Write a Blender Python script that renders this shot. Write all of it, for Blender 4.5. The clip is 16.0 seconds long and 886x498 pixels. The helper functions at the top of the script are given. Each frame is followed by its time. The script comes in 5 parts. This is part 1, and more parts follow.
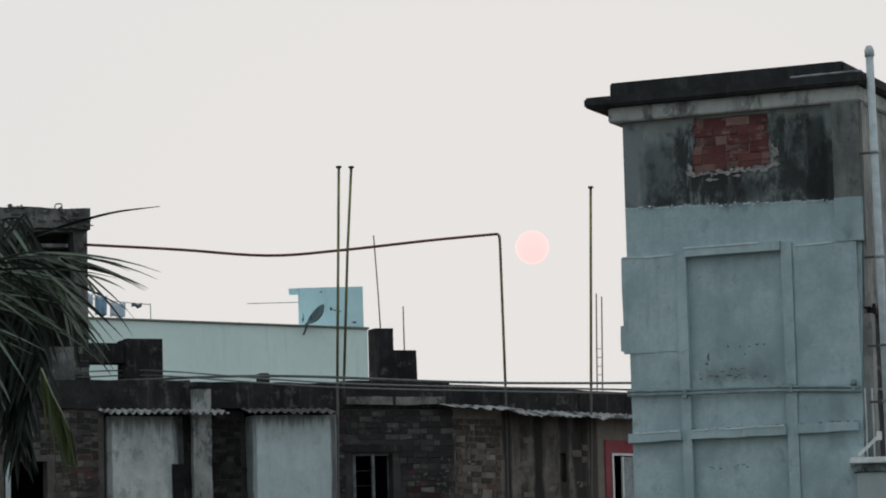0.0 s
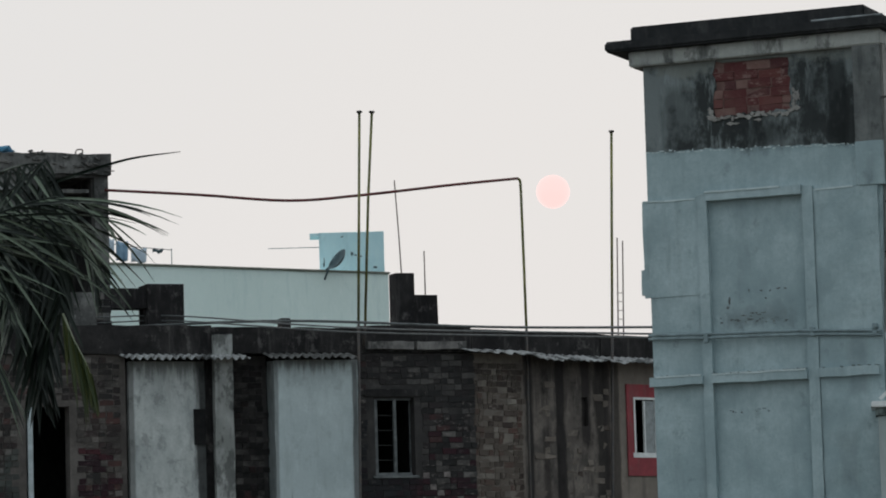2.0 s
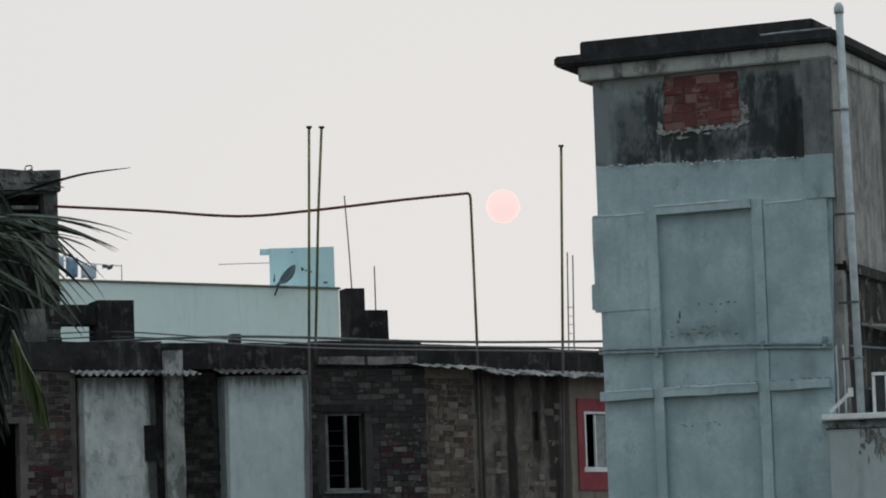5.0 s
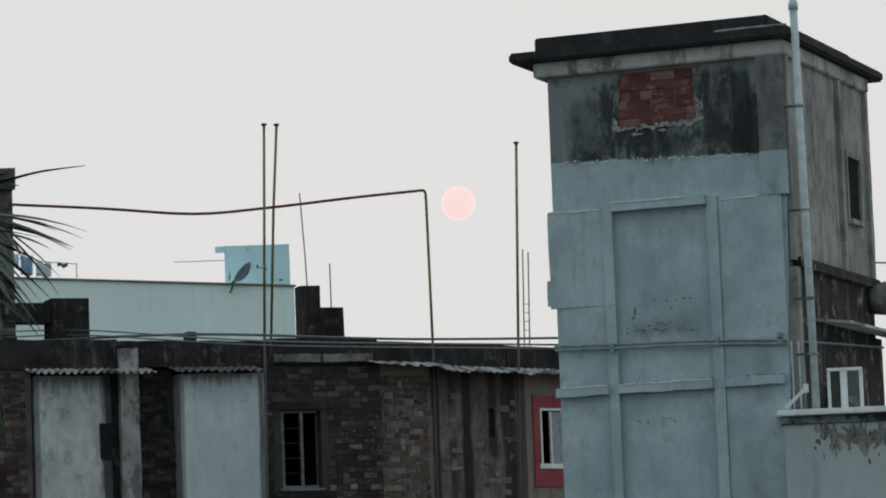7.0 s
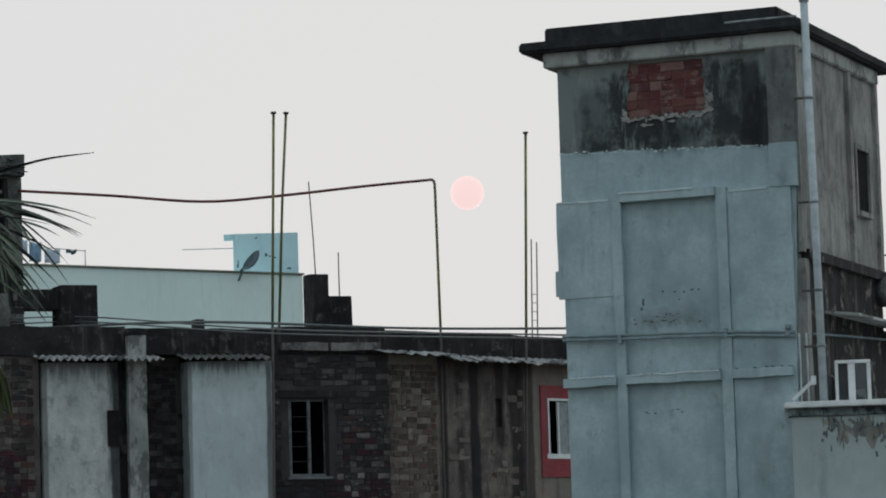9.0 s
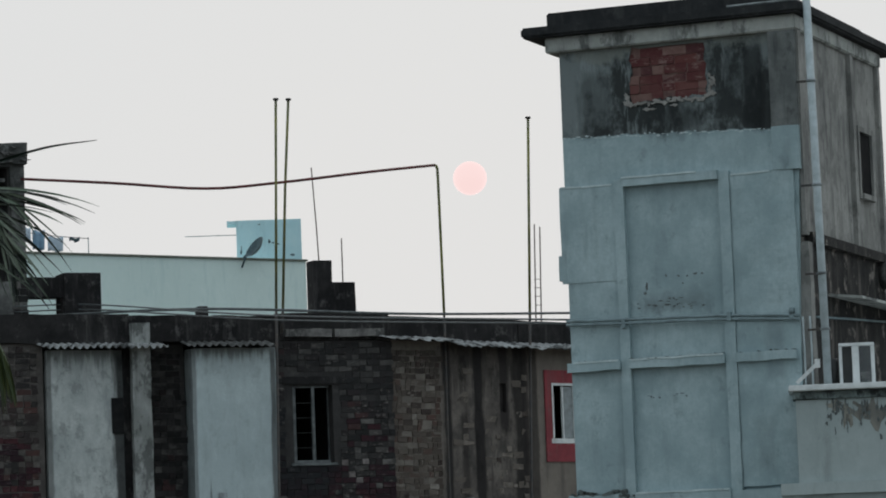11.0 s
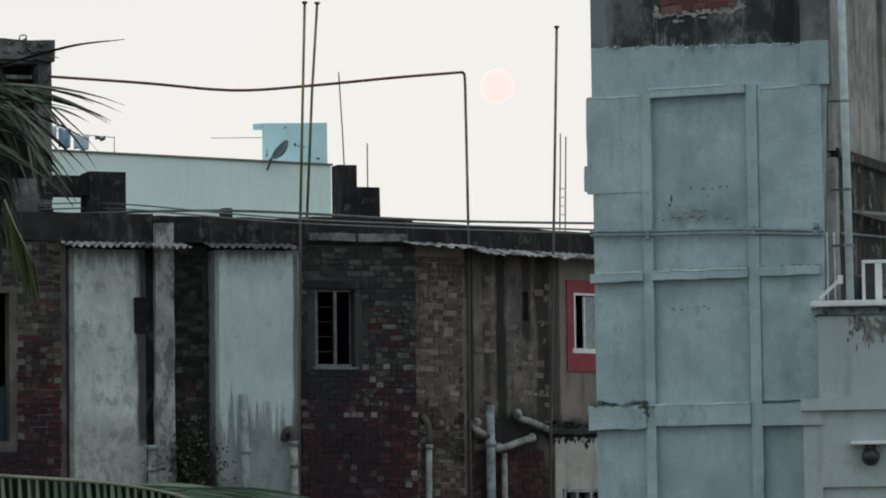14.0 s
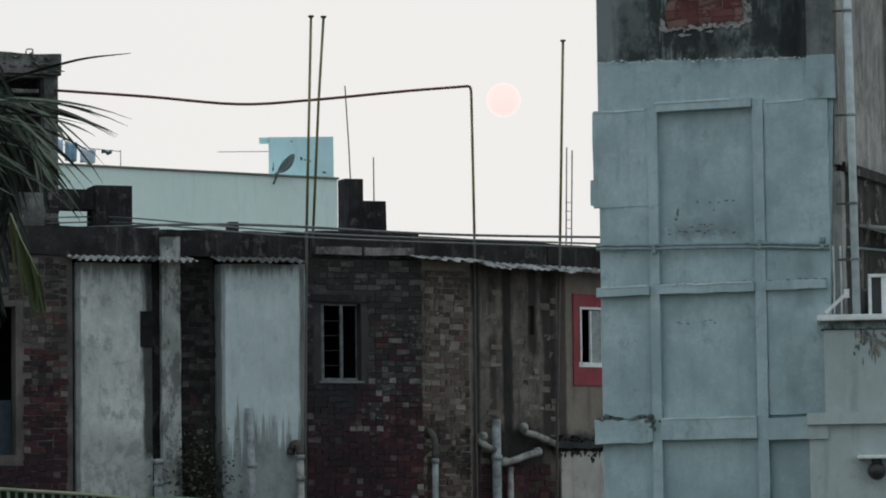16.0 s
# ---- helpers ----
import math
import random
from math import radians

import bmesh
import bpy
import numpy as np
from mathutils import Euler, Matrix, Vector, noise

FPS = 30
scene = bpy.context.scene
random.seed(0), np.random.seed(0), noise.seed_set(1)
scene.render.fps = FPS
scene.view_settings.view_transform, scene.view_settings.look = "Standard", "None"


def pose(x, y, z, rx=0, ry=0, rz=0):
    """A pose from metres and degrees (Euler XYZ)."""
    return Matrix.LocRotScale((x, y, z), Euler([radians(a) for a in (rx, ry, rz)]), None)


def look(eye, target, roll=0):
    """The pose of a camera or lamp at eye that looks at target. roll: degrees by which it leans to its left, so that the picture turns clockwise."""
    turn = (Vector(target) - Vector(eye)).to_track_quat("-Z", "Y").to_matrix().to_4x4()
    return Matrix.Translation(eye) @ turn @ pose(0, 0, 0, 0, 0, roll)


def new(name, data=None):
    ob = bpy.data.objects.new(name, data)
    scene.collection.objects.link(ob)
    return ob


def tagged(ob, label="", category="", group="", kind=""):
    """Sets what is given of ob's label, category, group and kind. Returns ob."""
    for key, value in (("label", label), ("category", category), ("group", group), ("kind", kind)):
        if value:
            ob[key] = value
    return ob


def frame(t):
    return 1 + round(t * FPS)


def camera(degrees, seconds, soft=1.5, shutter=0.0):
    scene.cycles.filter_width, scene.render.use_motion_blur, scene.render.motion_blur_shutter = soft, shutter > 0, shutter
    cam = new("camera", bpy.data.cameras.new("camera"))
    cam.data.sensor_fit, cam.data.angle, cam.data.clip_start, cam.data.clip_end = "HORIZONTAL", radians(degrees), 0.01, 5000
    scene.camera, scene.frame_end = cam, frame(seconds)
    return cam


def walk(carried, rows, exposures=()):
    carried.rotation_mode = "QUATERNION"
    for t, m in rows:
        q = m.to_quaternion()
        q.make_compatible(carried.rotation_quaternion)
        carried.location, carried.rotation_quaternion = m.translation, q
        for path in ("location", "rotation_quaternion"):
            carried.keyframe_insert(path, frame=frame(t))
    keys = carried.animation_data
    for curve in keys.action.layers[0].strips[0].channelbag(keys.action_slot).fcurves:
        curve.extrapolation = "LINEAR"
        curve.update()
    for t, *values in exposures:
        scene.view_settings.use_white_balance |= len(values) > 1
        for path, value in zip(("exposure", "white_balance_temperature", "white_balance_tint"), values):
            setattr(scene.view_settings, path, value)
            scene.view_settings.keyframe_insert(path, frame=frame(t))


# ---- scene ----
cam = camera(13.9, 16.0, soft=1.9)
EYE = (0.0, 0.0, 6.0)
# seconds, tilt up, lean, turn to the left (degrees)
ROWS = (
    (0.0, 7.014, -1.565, 1.147),
    (0.5, 6.343, -1.652, 1.541),
    (1.0, 6.859, -1.651, 1.929),
    (1.5, 6.093, -1.523, 1.653),
    (2.0, 6.151, -1.666, 1.502),
    (2.5, 5.987, -1.772, 1.341),
    (3.0, 6.209, -2.176, 1.314),
    (3.5, 6.169, -1.916, 0.678),
    (3.7, 6.260, -1.990, 0.646),
    (5.8, 6.461, -1.967, 0.744),
    (6.0, 6.840, -2.377, 0.935),
    (6.5, 7.107, -2.348, 0.391),
    (7.0, 6.290, -2.200, -0.000),
    (7.5, 6.134, -2.135, 0.137),
    (8.0, 6.203, -1.914, -0.069),
    (8.5, 6.028, -1.683, -0.081),
    (8.7, 6.147, -1.708, 0.122),
    (10.8, 5.807, -2.300, -0.185),
    (11.0, 5.901, -2.132, 0.200),
    (11.5, 4.962, -1.499, 0.875),
    (12.0, 4.322, -1.606, 0.875),
    (12.5, 3.132, -1.246, 0.548),
    (13.0, 4.033, -1.077, 0.872),
    (13.5, 4.325, -1.130, 0.630),
    (14.0, 4.446, -0.750, 0.624),
    (14.5, 4.499, -1.349, 0.170),
    (15.0, 4.962, -0.833, 0.484),
    (15.5, 4.729, -0.533, 0.669),
    (16.0, 4.666, -0.728, 0.720),
)


def aim(tilt, lean, turn):
    return pose(*EYE, 90 + tilt, 0, turn) @ pose(0, 0, 0, 0, 0, lean)


walk(cam, [(t, aim(a, b, c)) for t, a, b, c in ROWS],
     exposures=((0.0, -0.01, 6530, 12), (3.5, 0.0, 6530, 12), (6.0, -0.05, 6430, 11), (8.0, -0.07, 6350, 10), (11.0, -0.05, 6350, 10), (11.5, 0.02, 6400, 10), (12.0, 0.12, 6500, 10), (12.3, 0.36, 6750, 13),
                (12.5, 0.6, 6900, 14), (12.7, 0.58, 6900, 14), (13.0, 0.4, 6880, 14), (13.5, 0.28, 6700, 12), (14.0, 0.17, 6550, 10), (15.0, 0.13, 6480, 10), (16.0, 0.13, 6450, 10)))

# ---- sky and light: thick evening haze with a low pale sun ----
SUN_EL, SUN_AZ = radians(7.0), radians(0.27)
world = bpy.data.worlds.new("hazy_sky")
scene.world = world
world.use_nodes = True
wn, wl = world.node_tree.nodes, world.node_tree.links
wn.clear()
w_out = wn.new("ShaderNodeOutputWorld")
w_bg = wn.new("ShaderNodeBackground")
w_sky = wn.new("ShaderNodeTexSky")
w_sky.sky_type, w_sky.sun_disc = "NISHITA", False
w_sky.sun_elevation, w_sky.sun_rotation = SUN_EL, SUN_AZ
w_sky.dust_density, w_sky.air_density = 4.0, 1.5
w_dim = wn.new("ShaderNodeVectorMath")
w_dim.operation = "SCALE"
w_dim.inputs["Scale"].default_value = 0.1
SUN_WAY = Vector((math.sin(SUN_AZ) * math.cos(SUN_EL), math.cos(SUN_AZ) * math.cos(SUN_EL), math.sin(SUN_EL)))
w_co = wn.new("ShaderNodeTexCoord")
w_dot = wn.new("ShaderNodeVectorMath")
w_dot.operation = "DOT_PRODUCT"
w_dot.inputs[1].default_value = SUN_WAY
w_map = wn.new("ShaderNodeMapRange")
w_map.inputs[1].default_value = -1.0
w_ramp = wn.new("ShaderNodeValToRGB")
# the haze: bluish and dimmer away from the sun, pale and warm round it
w_ramp.color_ramp.elements[0].position, w_ramp.color_ramp.elements[0].color = 0.0, (0.545, 0.645, 0.69, 1)
w_ramp.color_ramp.elements[1].position, w_ramp.color_ramp.elements[1].color = 0.93, (0.757, 0.766, 0.758, 1)
e = w_ramp.color_ramp.elements.new(0.55)
e.color = (0.7, 0.785, 0.822, 1)
w_mix = wn.new("ShaderNodeMix")
w_mix.data_type = "RGBA"
w_mix.inputs[0].default_value = 0.992
wl.new(w_sky.outputs[0], w_dim.inputs[0])
wl.new(w_co.outputs["Generated"], w_dot.inputs[0])
wl.new(w_dot.outputs["Value"], w_map.inputs[0])
wl.new(w_map.outputs[0], w_ramp.inputs[0])
wl.new(w_dim.outputs[0], w_mix.inputs[6])
wl.new(w_ramp.outputs[0], w_mix.inputs[7])
wl.new(w_mix.outputs[2], w_bg.inputs[0])
wl.new(w_bg.outputs[0], w_out.inputs[0])
w_bg.inputs[1].default_value = 1.0

sun_lamp = bpy.data.lights.new("sunlight", "SUN")
sun_lamp.energy, sun_lamp.angle, sun_lamp.color = 0.6, radians(12), (1.0, 0.82, 0.72)
sun_ob = new("sunlight", sun_lamp)
sun_ob.matrix_world = look(SUN_WAY * 100, (0, 0, 0))


# ---- materials ----
def nodes_of(name):
    m = bpy.data.materials.new(name)
    m.use_nodes = True
    nt = m.node_tree
    return m, nt, nt.nodes["Principled BSDF"]


class Net:
    """Short ways to add nodes."""

    def __init__(self, nt, where="object"):
        self.nt = nt
        if where == "object":
            self.co = nt.nodes.new("ShaderNodeTexCoord").outputs["Object"]
        else:
            self.co = nt.nodes.new("ShaderNodeNewGeometry").outputs["Position"]
        self.sep = nt.nodes.new("ShaderNodeSeparateXYZ")
        nt.links.new(self.co, self.sep.inputs[0])

    def put(self, socket, value):
        if isinstance(value, (int, float)):
            socket.default_value = value
        elif isinstance(value, tuple):
            socket.default_value = (*value, 1) if len(value) == 3 and len(socket.default_value) == 4 else value
        else:
            self.nt.links.new(value, socket)

    def noise(self, scale, stretch=(1, 1, 1), detail=6, rough=0.6, offset=0.0):
        m = self.nt.nodes.new("ShaderNodeMapping")
        m.inputs["Scale"].default_value = stretch
        m.inputs["Location"].default_value = (offset, offset * 0.7, offset * 1.3)
        self.nt.links.new(self.co, m.inputs[0])
        n = self.nt.nodes.new("ShaderNodeTexNoise")
        n.inputs["Scale"].default_value, n.inputs["Detail"].default_value, n.inputs["Roughness"].default_value = scale, detail, rough
        self.nt.links.new(m.outputs[0], n.inputs[0])
        return n.outputs[0]

    def math(self, op, a, b=0.0, c=0.0):
        n = self.nt.nodes.new("ShaderNodeMath")
        n.operation = op
        for s, v in zip(n.inputs, (a, b, c)):
            self.put(s, v)
        return n.outputs[0]

    def step(self, x, lo, hi):
        n = self.nt.nodes.new("ShaderNodeMapRange")
        n.interpolation_type = "SMOOTHSTEP"
        for s, v in zip(n.inputs, (x, lo, hi, 0.0, 1.0)):
            self.put(s, v)
        return n.outputs[0]

    def mix(self, f, a, b):
        n = self.nt.nodes.new("ShaderNodeMix")
        n.data_type = "RGBA"
        self.put(n.inputs[0], f)
        self.put(n.inputs[6], a)
        self.put(n.inputs[7], b)
        return n.outputs[2]

    def bump(self, height, strength, distance=0.01):
        n = self.nt.nodes.new("ShaderNodeBump")
        n.inputs["Strength"].default_value, n.inputs["Distance"].default_value = strength, distance
        self.nt.links.new(height, n.inputs["Height"])
        return n.outputs[0]


def weathered(name, light, dark, stain, amount=0.5, streak=0.5, rough=0.9, scale=1.5, bump=0.5, offset=0.0, where="object", ends=None, algae=0.0, spot=(0.56, 0.68)):
    """Rendered or painted masonry: broad blotches, stains in patches and in runs down the wall, fine grain."""
    m, nt, bsdf = nodes_of(name)
    g = Net(nt, where)
    broad = g.noise(scale, detail=8, offset=offset)
    fine = g.noise(28, detail=6, offset=offset)
    runs = g.noise(2.2, (3.0, 3.0, 0.35), 7, 0.65, offset + 3)
    spots = g.noise(5.0, (1, 1, 0.8), 8, 0.7, offset + 7)
    col = g.mix(g.step(broad, 0.35, 0.68), light, dark)
    mottle = g.noise(9.0, (1, 1, 0.6), 9, 0.75, offset + 29)
    col = g.mix(g.math("MULTIPLY", g.step(mottle, 0.44, 0.62), 0.45), col, dark)
    col = g.mix(g.math("MULTIPLY", g.step(mottle, 0.46, 0.32), 0.22), col, tuple(min(0.9, c * 1.25) for c in light))
    col = g.mix(g.math("MULTIPLY", g.step(runs, 0.52, 0.72), streak), col, stain)
    col = g.mix(g.math("MULTIPLY", g.step(spots, *spot), amount), col, stain)
    col = g.mix(g.math("MULTIPLY", g.step(fine, 0.4, 0.75), 0.25), col, dark)
    if algae:
        crust = g.noise(2.6, (1, 1, 0.55), 10, 0.72, offset + 11)
        col = g.mix(g.math("MULTIPLY", g.step(crust, 0.5, 0.57), algae), col, (0.022, 0.024, 0.024))
    if ends:
        for kind, at, width, colour, strength, z0, z1 in ends:
            wob = g.math("MULTIPLY", g.math("SUBTRACT", spots, 0.5), 0.9)
            if kind == "above":
                level = g.math("ADD", g.sep.outputs["Z"], g.math("MULTIPLY", g.sep.outputs["X"], 0.0385))
                f = g.step(g.math("ADD", level, g.math("MULTIPLY", wob, width * 2)), at - width * 0.14, at + width * 0.14)
            elif kind in ("drip", "run"):
                tongue = g.noise(1.0, (13.0, 13.0, 0.16), 5, 0.6, offset + 23)
                edge = g.math("ADD", g.math("SUBTRACT", at, g.sep.outputs["Z"]), g.math("MULTIPLY", g.math("SUBTRACT", tongue, 0.5), width))
                if kind == "run":
                    edge = g.math("ADD", g.math("SUBTRACT", g.sep.outputs["Z"], at), g.math("MULTIPLY", g.math("SUBTRACT", tongue, 0.5), width))
                f = g.step(g.math("ADD", edge, g.math("MULTIPLY", wob, 0.25)), -0.04, 0.14)
            elif kind == "below":
                f = g.step(g.math("ADD", g.sep.outputs["Z"], g.math("MULTIPLY", wob, width * 3)), at + width, at - width)
            else:
                d = g.math("ABSOLUTE", g.math("SUBTRACT", g.math("ADD", g.sep.outputs["X"], g.math("MULTIPLY", g.math("SUBTRACT", runs, 0.5), width * 1.5)), at))
                f = g.step(g.math("ADD", d, g.math("MULTIPLY", wob, width)), width, width * 0.45)
            if z1 > z0:
                zz = g.math("ADD", g.sep.outputs["Z"], g.math("MULTIPLY", wob, 0.5))
                f = g.math("MULTIPLY", f, g.math("MULTIPLY", g.step(zz, z0 - 0.1, z0 + 0.1), g.step(zz, z1 + 0.1, z1 - 0.1)))
            if kind == "above":
                old = g.noise(1.7, (1, 1, 0.7), 12, 0.68, offset + 17)
                bare = g.mix(g.step(old, 0.43, 0.56), tuple(c * 1.7 for c in colour), tuple(c * 0.32 for c in colour))
                wash = g.noise(3.4, (2.6, 2.6, 0.5), 9, 0.7, offset + 31)
                bare = g.mix(g.math("MULTIPLY", g.step(wash, 0.55, 0.66), 0.6), bare, tuple(c * 2.4 for c in colour))
                rim = g.step(g.math("ADD", g.sep.outputs["Z"], g.math("MULTIPLY", wob, 0.7)), 11.29, 11.4)
                bare = g.mix(g.math("MULTIPLY", rim, 0.75), bare, (0.2, 0.215, 0.2))
            else:
                bare = g.mix(g.step(spots, 0.4, 0.65), colour, tuple(c * 0.6 for c in colour))
            col = g.mix(g.math("MULTIPLY", f, strength), col, bare)
    g.put(bsdf.inputs["Base Color"], col)
    bsdf.inputs["Roughness"].default_value = rough
    bsdf.inputs["Specular IOR Level"].default_value = 0.22
    g.put(bsdf.inputs["Normal"], g.bump(g.math("ADD", g.math("MULTIPLY", fine, 0.6), spots), bump, 0.012))
    return m


def plain(name, a, b, rough=0.6, metal=0.0, scale=9.0, bump=0.15):
    m, nt, bsdf = nodes_of(name)
    g = Net(nt)
    n1, n2 = g.noise(scale, detail=7), g.noise(scale * 6, detail=4, offset=2)
    col = g.mix(g.step(n1, 0.35, 0.7), a, b)
    g.put(bsdf.inputs["Base Color"], g.mix(g.math("MULTIPLY", g.step(n2, 0.5, 0.8), 0.3), col, b))
    bsdf.inputs["Roughness"].default_value, bsdf.inputs["Metallic"].default_value = rough, metal
    bsdf.inputs["Specular IOR Level"].default_value = 0.1 if rough > 0.9 else 0.4
    g.put(bsdf.inputs["Normal"], g.bump(n2, bump, 0.004))
    return m


def brickwork(name, shades, grime, amount, each=True, lime=0.0, lime_colour=(0.2, 0.18, 0.168), soot=()):
    """Burnt brick: every brick takes its own shade; soot and lime lie over them in patches."""
    m, nt, bsdf = nodes_of(name)
    g = Net(nt, "place")
    if each:
        rnd = nt.nodes.new("ShaderNodeObjectInfo").outputs["Random"]
    else:
        rnd = nt.nodes.new("ShaderNodeNewGeometry").outputs["Random Per Island"]
    ramp = nt.nodes.new("ShaderNodeValToRGB")
    ramp.color_ramp.interpolation = "CONSTANT"
    while len(ramp.color_ramp.elements) < len(shades):
        ramp.color_ramp.elements.new(0.5)
    for el, (at, c) in zip(ramp.color_ramp.elements, shades):
        el.position, el.color = at, (*c, 1)
    nt.links.new(rnd, ramp.inputs[0])
    broad, fine = g.noise(1.3, (1, 1, 1), 7, 0.65), g.noise(30, detail=6)
    patch = g.noise(4.5, (1, 1, 1.4), 9, 0.7, 5.0)
    col = g.mix(g.math("MULTIPLY", g.step(broad, 0.38, 0.62), amount), ramp.outputs[0], grime)
    col = g.mix(g.math("MULTIPLY", g.step(patch, 0.46, 0.62), amount * 0.9), col, grime)
    col = g.mix(g.math("MULTIPLY", g.step(fine, 0.45, 0.75), 0.35), col, grime)
    if lime:
        smear = g.noise(9.0, (1, 1, 1.8), 8, 0.72, 9.0)
        where = g.noise(1.6, (1, 1, 1), 4, 0.6, 14.0)
        smear = g.math("ADD", smear, g.math("MULTIPLY", g.math("SUBTRACT", where, 0.5), 0.35))
        col = g.mix(g.math("MULTIPLY", g.step(smear, 0.57, 0.66), lime), col, lime_colour)
    for x, z, rx, rz, strength, colour in soot:
        u = g.math("MULTIPLY", g.math("SUBTRACT", g.sep.outputs["X"], x), 1 / rx)
        w = g.math("MULTIPLY", g.math("SUBTRACT", g.sep.outputs["Z"], z), 1 / rz)
        d = g.math("SQRT", g.math("ADD", g.math("MULTIPLY", u, u), g.math("MULTIPLY", w, w)))
        d = g.math("ADD", d, g.math("MULTIPLY", g.math("SUBTRACT", broad, 0.5), 1.8))
        d = g.math("ADD", d, g.math("MULTIPLY", g.math("SUBTRACT", patch, 0.5), 1.2))
        col = g.mix(g.math("MULTIPLY", g.step(d, 1.15, 0.75), strength), col, colour)
    g.put(bsdf.inputs["Base Color"], col)
    bsdf.inputs["Roughness"].default_value = 0.92
    bsdf.inputs["Specular IOR Level"].default_value = 0.15
    g.put(bsdf.inputs["Normal"], g.bump(fine, 0.6, 0.01))
    return m


def leaf_material(name, a, b, c):
    m, nt, bsdf = nodes_of(name)
    g = Net(nt, "place")
    rnd = nt.nodes.new("ShaderNodeNewGeometry").outputs["Random Per Island"]
    col = g.mix(g.step(rnd, 0.35, 0.75), a, b)
    col = g.mix(g.math("MULTIPLY", g.step(g.noise(6.0), 0.5, 0.75), 0.5), col, c)
    g.put(bsdf.inputs["Base Color"], col)
    bsdf.inputs["Roughness"].default_value = 0.45
    bsdf.inputs["Specular IOR Level"].default_value = 0.3
    return m


BLUE, BLUE_D = (0.39, 0.486, 0.508), (0.255, 0.338, 0.36)
SOOT = (0.035, 0.04, 0.04)
M_TOWER = weathered("blue_grey_masonry_paint", BLUE, BLUE_D, (0.15, 0.19, 0.20), 0.4, 0.22, 0.8, 1.5, 0.45, 1.0,
                    ends=(("above", 10.52, 0.07, (0.105, 0.12, 0.122), 1.0, 0, 0),
                          ("stripe", -0.42, 0.12, (0.016, 0.019, 0.02), 0.85, 10.56, 11.35), ("stripe", -1.2, 0.34, (0.022, 0.026, 0.027), 0.75, 10.55, 10.82),
                          ("stripe", -2.02, 0.22, (0.04, 0.047, 0.049), 0.55, 10.62, 11.2), ("stripe", -0.62, 0.2, (0.03, 0.036, 0.037), 0.55, 10.7, 11.25),
                          ("stripe", -1.3, 0.5, (0.17, 0.215, 0.225), 0.7, 8.88, 9.02), ("stripe", -0.3, 0.14, (0.16, 0.2, 0.205), 0.3, 8.15, 8.72), ("stripe", -0.42, 0.12, (0.17, 0.21, 0.215), 0.25, 7.3, 7.75),
                          ("stripe", -1.78, 0.05, (0.2, 0.25, 0.26), 0.5, 7.2, 9.0), ("stripe", -0.7, 0.05, (0.2, 0.25, 0.26), 0.5, 7.2, 10.0),
                          ("below", 5.72, 0.05, (0.05, 0.055, 0.05), 0.9, 0, 0)))
M_PIER = weathered("bare_grey_pier_render", (0.2, 0.21, 0.205), (0.11, 0.118, 0.118), (0.04, 0.045, 0.046), 0.6, 0.6, 0.95, 3.0, 0.8, 16.0)
M_GRIT = weathered("grey_green_moss_grit", (0.17, 0.195, 0.19), (0.09, 0.105, 0.1), (0.045, 0.052, 0.05), 0.6, 0.4, 0.95, 5.0, 0.9, 17.0)
M_PAINT = weathered("blue_grey_trim_paint", (0.405, 0.5, 0.522), (0.27, 0.353, 0.375), (0.11, 0.14, 0.145), 0.4, 0.25, 0.8, 1.8, 0.5, 5.0)
M_FLAKE = weathered("flaked_grey_render", (0.17, 0.19, 0.19), (0.09, 0.10, 0.10), (0.04, 0.045, 0.045), 0.6, 0.4, 0.95, 4.0, 0.8, 3.0)
M_MOSSY = weathered("mossy_painted_ledge", (0.27, 0.33, 0.33), (0.10, 0.12, 0.115), SOOT, 0.95, 0.6, 0.95, 3.0, 0.8, 2.0, algae=0.95)
M_GREYWALL = weathered("weathered_grey_render", (0.35, 0.345, 0.325), (0.2, 0.2, 0.192), (0.06, 0.06, 0.06), 0.6, 0.8, 0.92, 1.0, 0.5, 9.0, algae=0.3)
M_BLACKWALL = weathered("mould_blackened_render", (0.045, 0.042, 0.04), (0.014, 0.014, 0.014), (0.27, 0.24, 0.215), 0.75, 0.35, 0.95, 2.2, 0.7, 4.0, spot=(0.55, 0.62))
M_CRUST = weathered("black_moss_crust", (0.03, 0.033, 0.03), (0.012, 0.013, 0.012), (0.2, 0.24, 0.24), 0.85, 0.4, 0.95, 3.0, 0.9, 6.0, spot=(0.5, 0.58))
M_SLAB = weathered("blackened_roof_concrete", (0.036, 0.0375, 0.039), (0.017, 0.018, 0.0195), (0.1, 0.1, 0.098), 0.35, 0.3, 0.92, 2.0, 0.6, 6.0)
M_BEAM = weathered("grey_concrete_beam", (0.46, 0.47, 0.445), (0.31, 0.32, 0.305), (0.07, 0.076, 0.076), 0.55, 0.8, 0.92, 2.0, 0.5, 8.0, algae=0.55)
M_PARAPET = weathered("sooty_parapet_concrete", (0.035, 0.0329, 0.0329), (0.0126, 0.0119, 0.0126), (0.16, 0.15, 0.145), 0.45, 0.4, 0.95, 1.8, 0.7, 12.0, spot=(0.55, 0.66))
M_HUT = weathered("mossy_dark_concrete", (0.2, 0.198, 0.19), (0.075, 0.075, 0.073), (0.3, 0.3, 0.29), 0.7, 0.3, 0.95, 2.5, 0.8, 13.0, algae=0.6)
M_LIME = weathered("pale_lime_mortar", (0.36, 0.35, 0.33), (0.22, 0.21, 0.2), (0.08, 0.08, 0.08), 0.5, 0.3, 0.95, 4.0, 0.8, 14.0)
